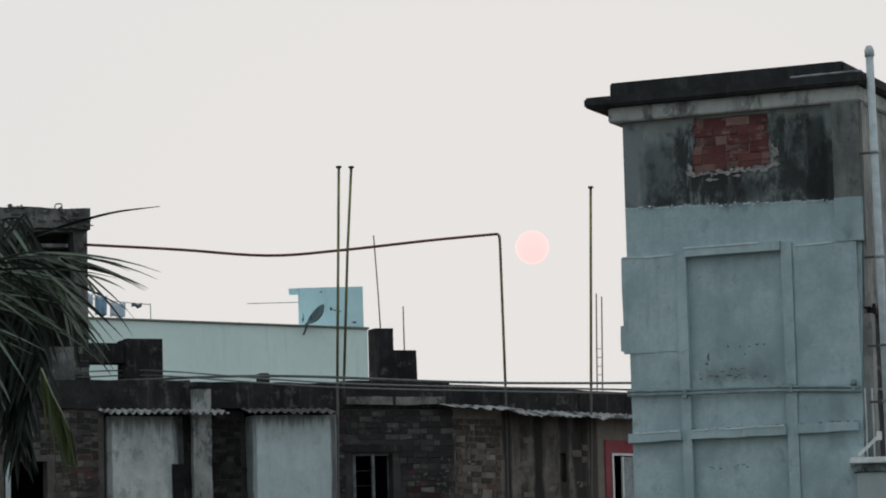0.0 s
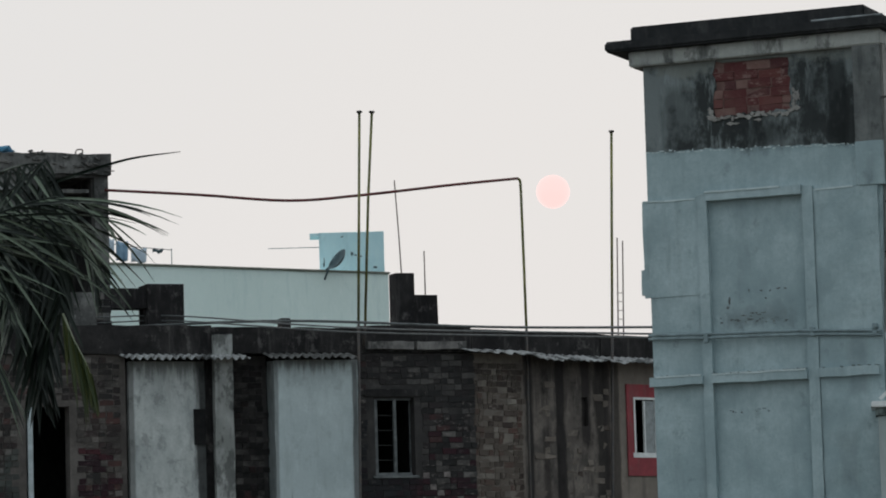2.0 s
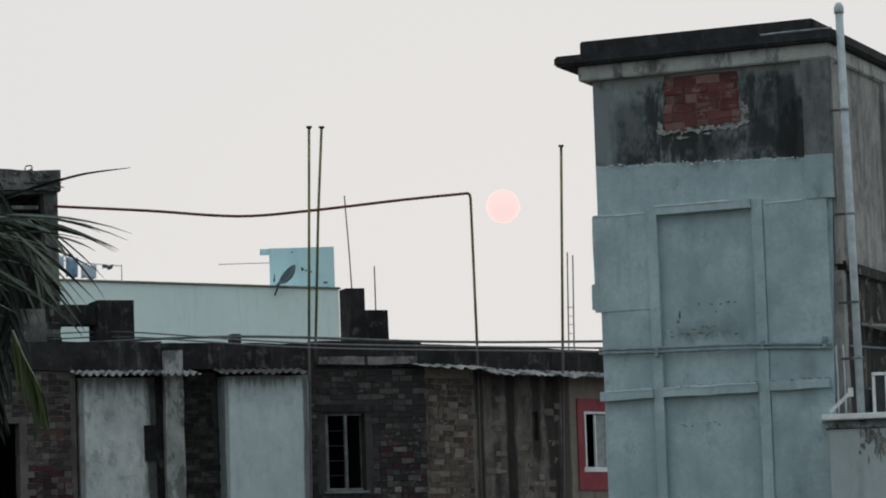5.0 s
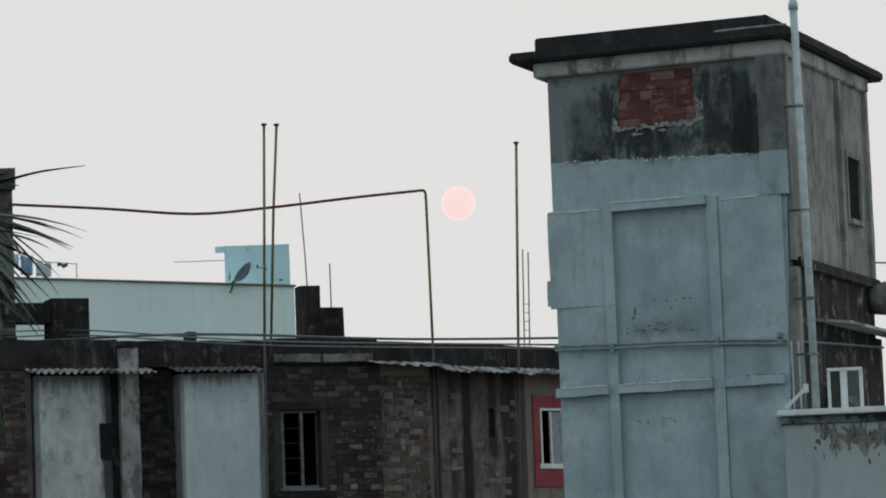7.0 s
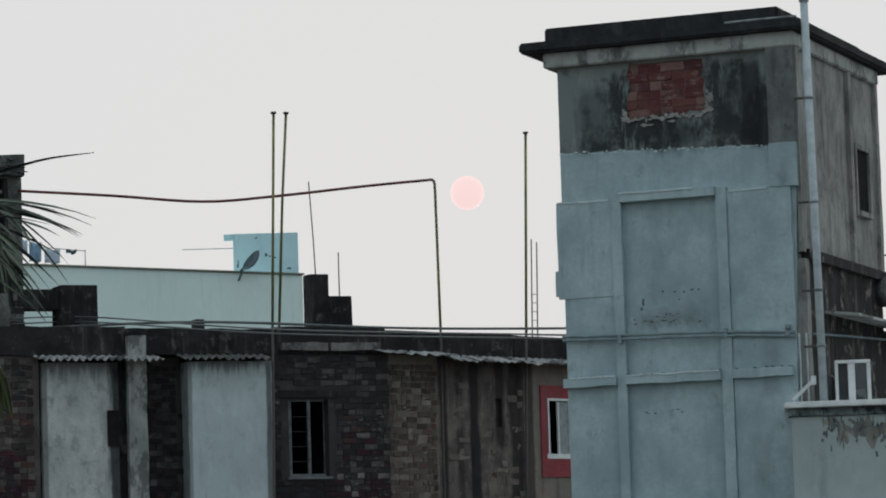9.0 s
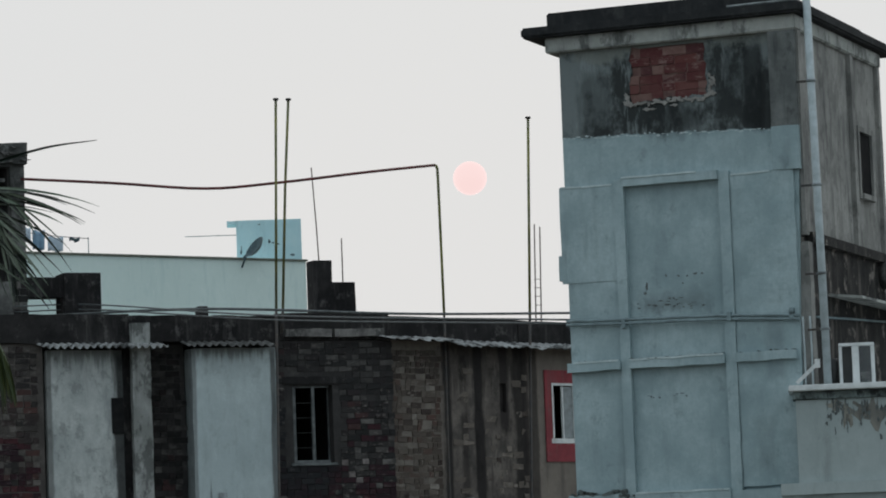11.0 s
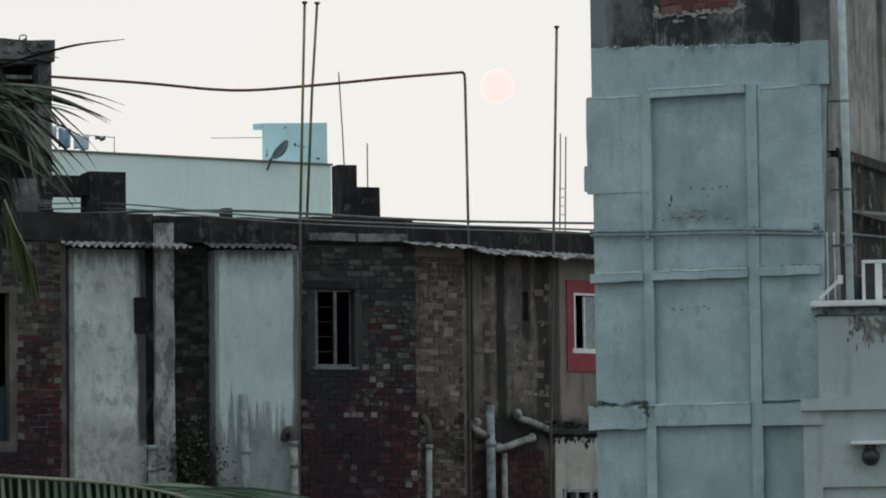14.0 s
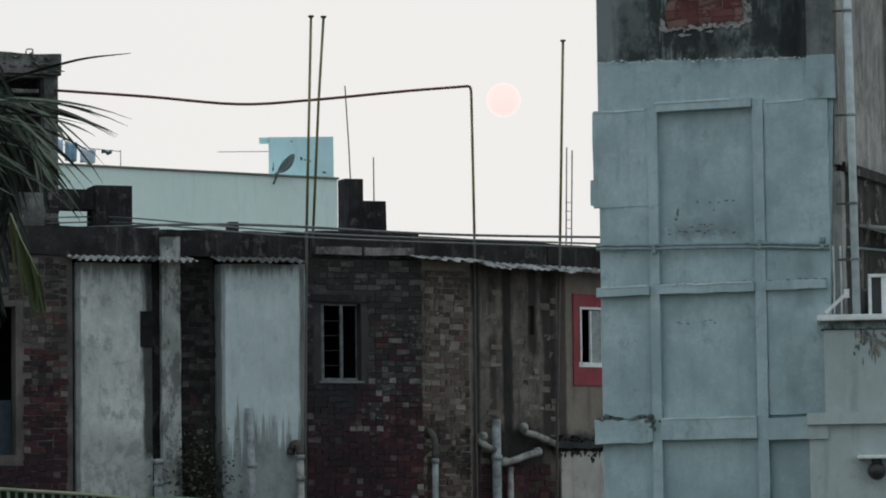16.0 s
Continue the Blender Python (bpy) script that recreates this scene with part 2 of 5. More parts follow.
M_COPING = weathered("chipped_cement_coping", (0.24, 0.23, 0.22), (0.1, 0.096, 0.094), (0.03, 0.03, 0.03), 0.7, 0.5, 0.95, 4.0, 0.9, 20.0, algae=0.7)
M_PLASTER_A = weathered("stained_white_plaster", (0.555, 0.58, 0.567), (0.355, 0.383, 0.381), (0.19, 0.2, 0.198), 0.55, 0.35, 0.9, 1.3, 0.6, 21.0, algae=0.12, spot=(0.52, 0.62),
                        ends=(("below", 7.6, 0.14, (0.3, 0.31, 0.3), 0.5, 0, 0), ("run", 9.72, 0.9, (0.13, 0.14, 0.14), 0.65, 0, 0), ("stripe", -3.95, 0.2, (0.045, 0.047, 0.047), 0.95, 7.25, 9.95), ("stripe", -5.02, 0.07, (0.16, 0.165, 0.162), 0.8, 5, 10),
                              ("drip", 6.75, 1.5, (0.26, 0.26, 0.245), 0.75, 0, 0)))
M_PLASTER_B = weathered("pale_grey_plaster", (0.53, 0.605, 0.615), (0.42, 0.488, 0.502), (0.21, 0.238, 0.246), 0.25, 0.3, 0.9, 0.8, 0.5, 33.0, algae=0.05,
                        ends=(("drip", 7.62, 3.0, (0.235, 0.258, 0.264), 0.8, 0, 0), ("stripe", -1.76, 0.06, (0.12, 0.125, 0.125), 0.85, 5, 10), ("stripe", -2.93, 0.05, (0.2, 0.21, 0.21), 0.7, 5, 10), ("run", 9.8, 0.7, (0.22, 0.231, 0.231), 0.8, 0, 0)))
M_PILLAR = weathered("chalky_concrete_pillar", (0.36, 0.37, 0.36), (0.22, 0.23, 0.22), (0.07, 0.07, 0.07), 0.6, 0.5, 0.92, 2.0, 0.5, 40.0, algae=0.6)
M_TAN = weathered("brown_stained_plaster", (0.19, 0.166, 0.148), (0.092, 0.08, 0.073), (0.026, 0.023, 0.0225), 0.75, 0.85, 0.93, 2.2, 0.8, 50.0, algae=0.4,
                  ends=(("run", 9.45, 2.6, (0.0296, 0.0259, 0.025), 0.5, 0, 0), ("stripe", 1.10, 0.09, (0.0278, 0.0259, 0.0259), 0.95, 5, 10.2), ("stripe", 1.70, 0.13, (0.0259, 0.0231, 0.0231), 0.95, 7.6, 10.2),
                        ("stripe", 2.2, 0.13, (0.0324, 0.0278, 0.0278), 0.9, 8.8, 10.2), ("stripe", 2.62, 0.08, (0.0462, 0.0389, 0.037), 0.8, 7.5, 10.2),
                        ("stripe", 1.9, 0.75, (0.017, 0.016, 0.0165), 0.92, 6.75, 7.7), ("stripe", 1.42, 0.1, (0.04, 0.034, 0.032), 0.8, 7.6, 9.0), ("stripe", 2.5, 0.16, (0.03, 0.027, 0.026), 0.85, 7.4, 10.2), ("below", 7.1, 0.25, (0.05, 0.034, 0.032), 0.85, 0, 0)))
M_TAN_R = weathered("beige_dirty_plaster", (0.243, 0.2115, 0.18), (0.171, 0.1485, 0.1305), (0.072, 0.063, 0.0585), 0.4, 0.5, 0.93, 1.6, 0.5, 55.0,
                    ends=(("stripe", 3.4, 3.0, (0.027, 0.0252, 0.0234), 0.9, 7.36, 7.62), ("stripe", 2.78, 0.1, (0.04, 0.035, 0.033), 0.8, 7.4, 10.1)))
M_PALEBAND = weathered("pale_plaster_spandrel", (0.42, 0.41, 0.38), (0.31, 0.3, 0.28), (0.08, 0.075, 0.07), 0.4, 0.4, 0.9, 2.0, 0.4, 58.0)
M_MORTAR = weathered("dark_mortar", (0.058, 0.054, 0.053), (0.03, 0.0285, 0.0285), (0.12, 0.113, 0.106), 0.4, 0.2, 0.95, 2.0, 0.6, 60.0)
M_MORTAR_L = weathered("lime_stained_mortar", (0.15, 0.135, 0.125), (0.07, 0.062, 0.058), (0.03, 0.027, 0.027), 0.5, 0.3, 0.95, 2.0, 0.6, 61.0)
M_MORTAR_T = weathered("grey_brown_mortar", (0.22, 0.195, 0.17), (0.12, 0.106, 0.095), (0.036, 0.03168, 0.03024), 0.5, 0.4, 0.95, 2.0, 0.6, 62.0)
RED_SHADES = ((0.0, (0.034, 0.017, 0.021)), (0.25, (0.052, 0.021, 0.026)), (0.5, (0.04, 0.021, 0.025)), (0.68, (0.066, 0.024, 0.028)),
              (0.9, (0.085, 0.036, 0.037)), (0.99, (0.2, 0.17, 0.16)))
HEAD_SHADES = ((0.0, (0.036, 0.018, 0.022)), (0.3, (0.056, 0.022, 0.027)), (0.6, (0.043, 0.022, 0.026)), (0.8, (0.09, 0.034, 0.037)),
               (0.88, (0.14, 0.1, 0.097)), (0.935, (0.27, 0.24, 0.228)))
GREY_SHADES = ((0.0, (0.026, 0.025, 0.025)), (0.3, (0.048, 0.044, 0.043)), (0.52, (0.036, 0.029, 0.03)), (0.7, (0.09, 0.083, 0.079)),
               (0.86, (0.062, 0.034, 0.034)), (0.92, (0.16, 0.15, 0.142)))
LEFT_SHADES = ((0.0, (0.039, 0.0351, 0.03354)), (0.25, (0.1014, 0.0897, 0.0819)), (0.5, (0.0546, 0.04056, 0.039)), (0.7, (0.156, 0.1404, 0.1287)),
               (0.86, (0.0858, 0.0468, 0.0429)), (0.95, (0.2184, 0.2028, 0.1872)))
TAN_SHADES = ((0.0, (0.115, 0.095, 0.082)), (0.22, (0.085, 0.067, 0.059)), (0.4, (0.15, 0.128, 0.111)), (0.6, (0.05, 0.038, 0.035)),
              (0.8, (0.1, 0.06, 0.052)), (0.93, (0.25, 0.225, 0.2)))
SMEAR_SHADES = ((0.0, (0.19, 0.165, 0.145)), (0.3, (0.14, 0.12, 0.105)), (0.6, (0.22, 0.19, 0.165)), (0.85, (0.07, 0.055, 0.05)))
PATCH_SHADES = ((0.0, (0.105, 0.036, 0.037)), (0.3, (0.135, 0.05, 0.047)), (0.6, (0.085, 0.036, 0.038)), (0.78, (0.21, 0.13, 0.115)))
# soot and damp on the house's brick: place, reach, strength, colour
WALL_SOOT = ((-2.25, 8.5, 0.48, 1.0, 0.72, (0.02, 0.021, 0.024)), (-1.9, 9.75, 1.0, 0.32, 0.4, (0.03, 0.029, 0.029)), (-1.95, 6.9, 0.55, 0.7, 0.5, (0.02, 0.015, 0.018)),
             (-6.9, 8.3, 0.5, 0.5, 0.75, (0.06, 0.07, 0.065)), (-6.6, 7.0, 0.6, 0.6, 0.5, (0.02, 0.016, 0.019)))
TAN_SOOT = ((-0.45, 9.8, 0.7, 0.25, 0.45, (0.03, 0.026, 0.025)), (-0.85, 7.5, 0.3, 0.35, 0.75, (0.025, 0.021, 0.021)), (-0.4, 6.4, 0.8, 0.8, 0.6, (0.045, 0.03, 0.028)),
            (0.35, 7.3, 0.8, 0.5, 0.9, (0.018, 0.017, 0.018)), (0.5, 6.0, 0.9, 0.9, 0.6, (0.028, 0.02, 0.02)))
M_BRICK = brickwork("burnt_red_brick", RED_SHADES, (0.022, 0.017, 0.021), 0.6, lime=0.25, soot=WALL_SOOT)
M_BRICK_H = brickwork("burnt_red_brick_headers", HEAD_SHADES, (0.022, 0.017, 0.021), 0.45, lime=0.25, soot=WALL_SOOT)
M_BRICK_J = brickwork("burnt_red_brick_courses", RED_SHADES, (0.022, 0.017, 0.021), 0.5, False, lime=0.25, soot=WALL_SOOT)
M_BRICK_HJ = brickwork("burnt_red_header_courses", HEAD_SHADES, (0.022, 0.017, 0.021), 0.45, False, lime=0.25, soot=WALL_SOOT)
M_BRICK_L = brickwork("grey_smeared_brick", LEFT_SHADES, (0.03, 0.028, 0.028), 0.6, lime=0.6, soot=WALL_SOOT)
M_BRICK_GJ = brickwork("soot_grey_brick_courses", GREY_SHADES, (0.016, 0.015, 0.015), 0.85, False)
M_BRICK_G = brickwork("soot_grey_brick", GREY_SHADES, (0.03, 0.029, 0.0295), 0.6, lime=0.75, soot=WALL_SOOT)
M_BRICK_T = brickwork("lime_smeared_brown_brick", TAN_SHADES, (0.085, 0.072, 0.062), 0.6, lime=0.8, lime_colour=(0.25, 0.222, 0.195), soot=TAN_SOOT)
M_BRICK_TJ = brickwork("lime_smeared_brown_brick_courses", TAN_SHADES, (0.085, 0.072, 0.062), 0.6, False, lime=0.8, lime_colour=(0.25, 0.222, 0.195), soot=TAN_SOOT)
M_BRICK_S = brickwork("plaster_smeared_brick", SMEAR_SHADES, (0.12, 0.103, 0.09), 0.7, False, lime=0.6, lime_colour=(0.28, 0.25, 0.225), soot=TAN_SOOT)
M_BRICK_P = brickwork("exposed_red_brick", PATCH_SHADES, (0.15, 0.075, 0.068), 0.5, lime=0.65, lime_colour=(0.26, 0.18, 0.162))
M_PATCH = weathered("dusty_pink_mortar", (0.2, 0.13, 0.115), (0.13, 0.075, 0.068), (0.08, 0.04, 0.04), 0.6, 0.3, 0.95, 6.0, 0.9, 15.0)
# pale paint for the paint's lumpy lip and for painted ledge highlights
M_EDGE = weathered("pale_lip_and_highlight_paint", (0.58, 0.66, 0.67), (0.42, 0.5, 0.51), (0.2, 0.24, 0.245), 0.5, 0.3, 0.85, 4.0, 0.4, 18.0)
M_BARE = weathered("bare_beige_render", (0.3, 0.29, 0.255), (0.17, 0.168, 0.155), (0.05, 0.052, 0.05), 0.7, 0.6, 0.95, 3.5, 0.8, 19.0, algae=0.5)
M_SHEET = weathered("grey_corrugated_sheet", (0.40, 0.41, 0.41), (0.24, 0.24, 0.24), (0.07, 0.07, 0.07), 0.5, 0.3, 0.8, 3.0, 0.3, 70.0, algae=0.85)
M_SHEET_D = weathered("sooty_corrugated_sheet", (0.19, 0.19, 0.185), (0.08, 0.08, 0.078), (0.03, 0.03, 0.03), 0.6, 0.3, 0.85, 4.0, 0.4, 72.0, algae=0.4)
M_PVC = plain("grey_pvc", (0.46, 0.52, 0.545), (0.33, 0.38, 0.395), 0.45)
M_PVC_OLD = plain("weathered_grey_pvc", (0.27, 0.3, 0.312), (0.09, 0.097, 0.098), 0.6, 0, 5.0)
M_PVC_DIRTY = plain("dirty_white_pvc", (0.3, 0.3, 0.285), (0.06, 0.057, 0.055), 0.7, 0, 6)
# dark iron; also serves as the shaded lower length of the poles
M_DARKPIPE = plain("blackened_and_shaded_iron", (0.04, 0.04, 0.042), (0.075, 0.06, 0.05), 0.6)
M_POLE = plain("olive_painted_steel", (0.10, 0.11, 0.05), (0.2, 0.19, 0.05), 0.5, 0.1, 3.0)
M_GAS = plain("red_brown_pipe", (0.14, 0.03, 0.03), (0.08, 0.03, 0.028), 0.5, 0.1)
M_CABLE = plain("weathered_grey_cable", (0.13, 0.14, 0.142), (0.07, 0.077, 0.078), 0.6)
M_CONDUIT = plain("blue_grey_conduit", (0.22, 0.29, 0.31), (0.13, 0.17, 0.18), 0.6)
M_REBAR = plain("rusty_rebar", (0.2, 0.165, 0.145), (0.14, 0.115, 0.105), 0.8, 0.3)
M_WHITE = plain("white_window_paint", (0.72, 0.74, 0.74), (0.58, 0.6, 0.6), 0.5)
M_GREYFRAME = plain("grey_window_frame", (0.15, 0.162, 0.165), (0.07, 0.078, 0.08), 0.6)
M_REDPAINT = weathered("faded_red_paint", (0.31, 0.06, 0.072), (0.21, 0.048, 0.057), (0.2, 0.11, 0.105), 0.6, 0.7, 0.8, 3.0, 0.3, 80.0)
# indoor shade put into the wall colour, so openings read dark
M_ROOM = plain("shade_dark_room_plaster", (0.06, 0.06, 0.062), (0.04, 0.04, 0.042), 0.95)
M_CYAN = weathered("pale_aqua_wall_paint", (0.70, 0.82, 0.79), (0.66, 0.78, 0.75), (0.45, 0.6, 0.6), 0.2, 0.35, 0.8, 0.5, 0.2, 90.0)
M_AQUA = weathered("aqua_tank_room_paint", (0.58, 0.8, 0.84), (0.5, 0.74, 0.79), (0.3, 0.5, 0.54), 0.3, 0.4, 0.8, 1.2, 0.3, 95.0)
M_COPE = plain("olive_grey_coping", (0.22, 0.23, 0.19), (0.15, 0.16, 0.14), 0.8)
M_DISH = plain("teal_grey_dish", (0.06, 0.105, 0.12), (0.04, 0.07, 0.08), 0.5)
M_BOARD = plain("dull_blue_board", (0.03, 0.045, 0.06), (0.02, 0.03, 0.04), 0.8)
M_SHUTTER = plain("grey_shutter_paint", (0.3, 0.33, 0.34), (0.2, 0.22, 0.225), 0.6)
M_BLACK = plain("black_plastic", (0.018, 0.02, 0.02), (0.03, 0.03, 0.03), 0.45)
# near-black board colour that stands for the shade inside small openings
M_VOID = plain("opening_shade_board", (0.012, 0.012, 0.013), (0.02, 0.02, 0.02), 0.95)
M_BLUECLOTH = plain("blue_cloth", (0.22, 0.34, 0.46), (0.16, 0.26, 0.36), 0.9)
M_PALECLOTH = plain("pale_blue_cloth", (0.5, 0.58, 0.66), (0.4, 0.48, 0.56), 0.9)
M_BLUEPLASTIC = plain("blue_plastic", (0.12, 0.33, 0.47), (0.07, 0.2, 0.32), 0.5)
M_GROUND = weathered("dusty_earth", (0.16, 0.14, 0.11), (0.10, 0.09, 0.07), (0.05, 0.05, 0.035), 0.5, 0.0, 0.95, 0.3, 0.4)
# palm greens carry light: mixed shade and glints, shaded inner leaflets, lit ones
M_PALM = leaf_material("palm_leaflet_shade_and_glint", (0.008, 0.014, 0.01), (0.15, 0.19, 0.14), (0.36, 0.39, 0.32))
M_PALM_D = leaf_material("palm_leaflet_shaded_green", (0.006, 0.011, 0.008), (0.014, 0.024, 0.016), (0.02, 0.03, 0.02))
M_PALM_L = leaf_material("palm_leaflet_lit_green", (0.10, 0.155, 0.105), (0.18, 0.245, 0.18), (0.24, 0.29, 0.22))
M_PALM_Y = leaf_material("palm_leaflet_yellowing", (0.03, 0.045, 0.012), (0.07, 0.08, 0.022), (0.025, 0.036, 0.013))
M_RACHIS = plain("palm_leaf_stalk", (0.16, 0.19, 0.12), (0.26, 0.28, 0.2), 0.5)
M_TRUNK = weathered("ringed_palm_bark", (0.20, 0.17, 0.14), (0.12, 0.10, 0.08), (0.06, 0.05, 0.04), 0.5, 0.2, 0.95, 4.0, 0.8)
M_WEED = leaf_material("wall_weed_green", (0.05, 0.056, 0.042), (0.105, 0.11, 0.082), (0.075, 0.072, 0.055))
M_GLASS, _nt, _b = nodes_of("window_glass")
_b.inputs["Base Color"].default_value = (0.75, 0.8, 0.82, 1)
_b.inputs["Roughness"].default_value = 0.08
_b.inputs["Transmission Weight"].default_value = 1.0
M_SUN, _nt, _b = nodes_of("sun_glow")
_b.inputs["Base Color"].default_value = (0, 0, 0, 1)
_b.inputs["Emission Color"].default_value = (1.0, 0.74, 0.70, 1)
_b.inputs["Emission Strength"].default_value = 1.0


# ---- builders ----
def box(bm, x0, x1, y0, y1, z0, z1, jag=0.0):
    v = [bm.verts.new((x + random.uniform(-jag, jag), y + random.uniform(-jag, jag), z + random.uniform(-jag, jag)))
         for x in (x0, x1) for y in (y0, y1) for z in (z0, z1)]
    for f in ((0, 1, 3, 2), (4, 6, 7, 5), (0, 4, 5, 1), (2, 3, 7, 6), (0, 2, 6, 4), (1, 5, 7, 3)):
        bm.faces.new([v[i] for i in f])


def boxes(*list_of, bevel=0.0, jag=0.0):
    bm = bmesh.new()
    for b in list_of:
        box(bm, *b, jag=jag)
    if bevel:
        bmesh.ops.bevel(bm, geom=bm.edges[:], offset=bevel, segments=2, affect="EDGES", clamp_overlap=True)
    return bm


def worn(x0, x1, y0, y1, z0, z1, amp=0.008, step=0.12):
    """A block whose long edges are uneven, as hand-laid render is."""
    bm = bmesh.new()
    box(bm, x0, x1, y0, y1, z0, z1)
    for axis, a, b in ((0, x0, x1), (2, z0, z1)):
        n = min(40, int((b - a) / step))
        for i in range(1, n):
            co, no = [0, 0, 0], [0, 0, 0]
            co[axis], no[axis] = a + (b - a) * i / n, 1
            bmesh.ops.bisect_plane(bm, geom=bm.verts[:] + bm.edges[:] + bm.faces[:], plane_co=co, plane_no=no)
    for v in bm.verts:
        d = noise.noise_vector(v.co * 5.0) * amp
        v.co += Vector((d.x, min(d.y, 0.004), d.z))
    return bm


def tube(bm, pts, r, seg=8, caps=True):
    pts = [Vector(p) for p in pts]
    rings = []
    for i, p in enumerate(pts):
        d = (pts[min(i + 1, len(pts) - 1)] - pts[max(i - 1, 0)]).normalized()
        a = d.cross(Vector((0, 0, 1)) if abs(d.z) < 0.9 else Vector((1, 0, 0))).normalized()
        b = d.cross(a)
        rad = r[i] if isinstance(r, (list, tuple)) else r
        rings.append([bm.verts.new(p + (a * math.cos(t) + b * math.sin(t)) * rad) for t in (2 * math.pi * k / seg for k in range(seg))])
    for q, w in zip(rings, rings[1:]):
        for k in range(seg):
            bm.faces.new((q[k], q[(k + 1) % seg], w[(k + 1) % seg], w[k])).smooth = True
    if caps:
        bm.faces.new(rings[0][::-1])
        bm.faces.new(rings[-1])


def tubes(*runs, seg=8):
    bm = bmesh.new()
    for pts, r in runs:
        tube(bm, pts, r, seg)
    return bm


def curve(pts, n):
    """Points along a smooth line through pts."""
    p = [Vector(q) for q in pts]
    p = [p[0] * 2 - p[1], *p, p[-1] * 2 - p[-2]]
    out = []
    for i in range(1, len(p) - 2):
        for k in range(n):
            t = k / n
            a, b, c, d = p[i - 1:i + 3]
            out.append(0.5 * (2 * b + (c - a) * t + (2 * a - 5 * b + 4 * c - d) * t * t + (3 * b - a - 3 * c + d) * t ** 3))
    return [*out, p[-2]]


def mesh_of(bm, name, material):
    bmesh.ops.recalc_face_normals(bm, faces=bm.faces[:])
    me = bpy.data.meshes.new(name)
    bm.to_mesh(me)
    bm.free()
    me.materials.append(material)
    return me


def part(name, bm, material, parent=None, label="", at=None):
    ob = new(name, mesh_of(bm, name, material))
    if parent:
        ob.parent = parent
    if at:
        ob.matrix_basis = at
    return tagged(ob, label)


def thing(name, label, category, at=None, group="", kind=""):
    ob = new(name)
    if at:
        ob.matrix_basis = at
    return tagged(ob, label, category, group, kind)


def solo(name, bm, material, label, category, at=None, group="", kind=""):
    return tagged(part(name, bm, material, None, "", at), label, category, group, kind)


def holed(x0, x1, z0, z1, y0, y1, holes):
    """A wall with rectangular openings right through it, without seams at its face."""
    bm = bmesh.new()
    xs = sorted({x0, x1, *[h[0] for h in holes], *[h[1] for h in holes]})
    zs = sorted({z0, z1, *[h[2] for h in holes], *[h[3] for h in holes]})
    for xa, xb in zip(xs, xs[1:]):
        for za, zb in zip(zs, zs[1:]):
            xm, zm = (xa + xb) / 2, (za + zb) / 2
            if not any(h[0] < xm < h[1] and h[2] < zm < h[3] for h in holes):
                box(bm, xa, xb, y0, y1, za, zb)
    bmesh.ops.remove_doubles(bm, verts=bm.verts[:], dist=1e-5)
    bm.verts.index_update()
    seen = {}
    for f in bm.faces[:]:
        seen.setdefault(frozenset(v.index for v in f.verts), []).append(f)
    bmesh.ops.delete(bm, geom=[f for fs in seen.values() if len(fs) > 1 for f in fs], context="FACES_ONLY")
    return bm


def brick_mesh(name, w, h, d, material, jag=0.004):
    bm = bmesh.new()
    box(bm, -w / 2, w / 2, -d, d, -h / 2, h / 2, jag=jag)
    return mesh_of(bm, name, material)


def lay_bricks(parent, x0, x1, z0, z1, mats, holes=(), y=0.0, single=True, pitch=(0.252, 0.096), gap=0.014, proud=0.012, rng=None, other=None, share=None, heads=0.12, missing=0.02, jag=0.004, header_material=None):
    """Courses of brick in running bond with cut ends; single bricks as objects, or the lot as one mesh."""
    w, h = pitch
    full = [brick_mesh("brick", w - gap, h - gap, proud, mats[0], jag) for _ in range(5)]
    half = [brick_mesh("brick", w / 2 - gap, h - gap, proud, mats[-1] if len(mats) > 2 else mats[0], jag) for _ in range(5)]
    if other:
        full_b = [brick_mesh("brick", w - gap, h - gap, proud, other, jag) for _ in range(5)]
        half_b = [brick_mesh("brick", w / 2 - gap, h - gap, proud, other, jag) for _ in range(5)]
    bm = None if single else bmesh.new()
    ends = bmesh.new() if header_material else bm
    count = 0
    rows = int((z1 - z0) / h)
    for r in range(rows):
        z = z0 + (r + 0.5) * h
        x = x0 + rng.uniform(0, 0.03)
        header = r % 2 == 1
        first = True
        while x < x1 - 0.05:
            short = header or (first and r % 4 == 2) or rng.random() < heads
            header, first = False, False
            bw = w / 2 if short else w
            if x + bw > x1 + 0.02:
                if x + w / 2 > x1 + 0.02:
                    break
                short, bw = True, w / 2
            xm = x + bw / 2
            x += bw
            if any(a - 0.02 < xm + bw / 2 and xm - bw / 2 < b + 0.02 and c - 0.03 < z < d + 0.03 for a, b, c, d in holes):
                continue
            if rng.random() < missing:
                continue
            out = y + rng.uniform(-0.006, 0.007)
            zz = z + rng.uniform(-0.004, 0.004) + 0.006 * math.sin(xm * 2.1 + r * 0.3)
            if single:
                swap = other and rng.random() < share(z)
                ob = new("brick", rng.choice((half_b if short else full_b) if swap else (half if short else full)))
                ob.parent = parent
                ob.matrix_basis = pose(xm, out, zz, 0, rng.uniform(-0.7, 0.7), rng.uniform(-0.8, 0.8))
                count += 1
            else:
                box(ends if short else bm, xm - bw / 2 + gap / 2, xm + bw / 2 - gap / 2, out - proud, out + proud, zz - h / 2 + gap / 2, zz + h / 2 - gap / 2, jag=jag)
    if not single:
        part("brickwork", bm, mats[1], parent)["kind"] = "stuff"
        if header_material:
            part("header_brickwork", ends, header_material, parent)["kind"] = "stuff"
    return count


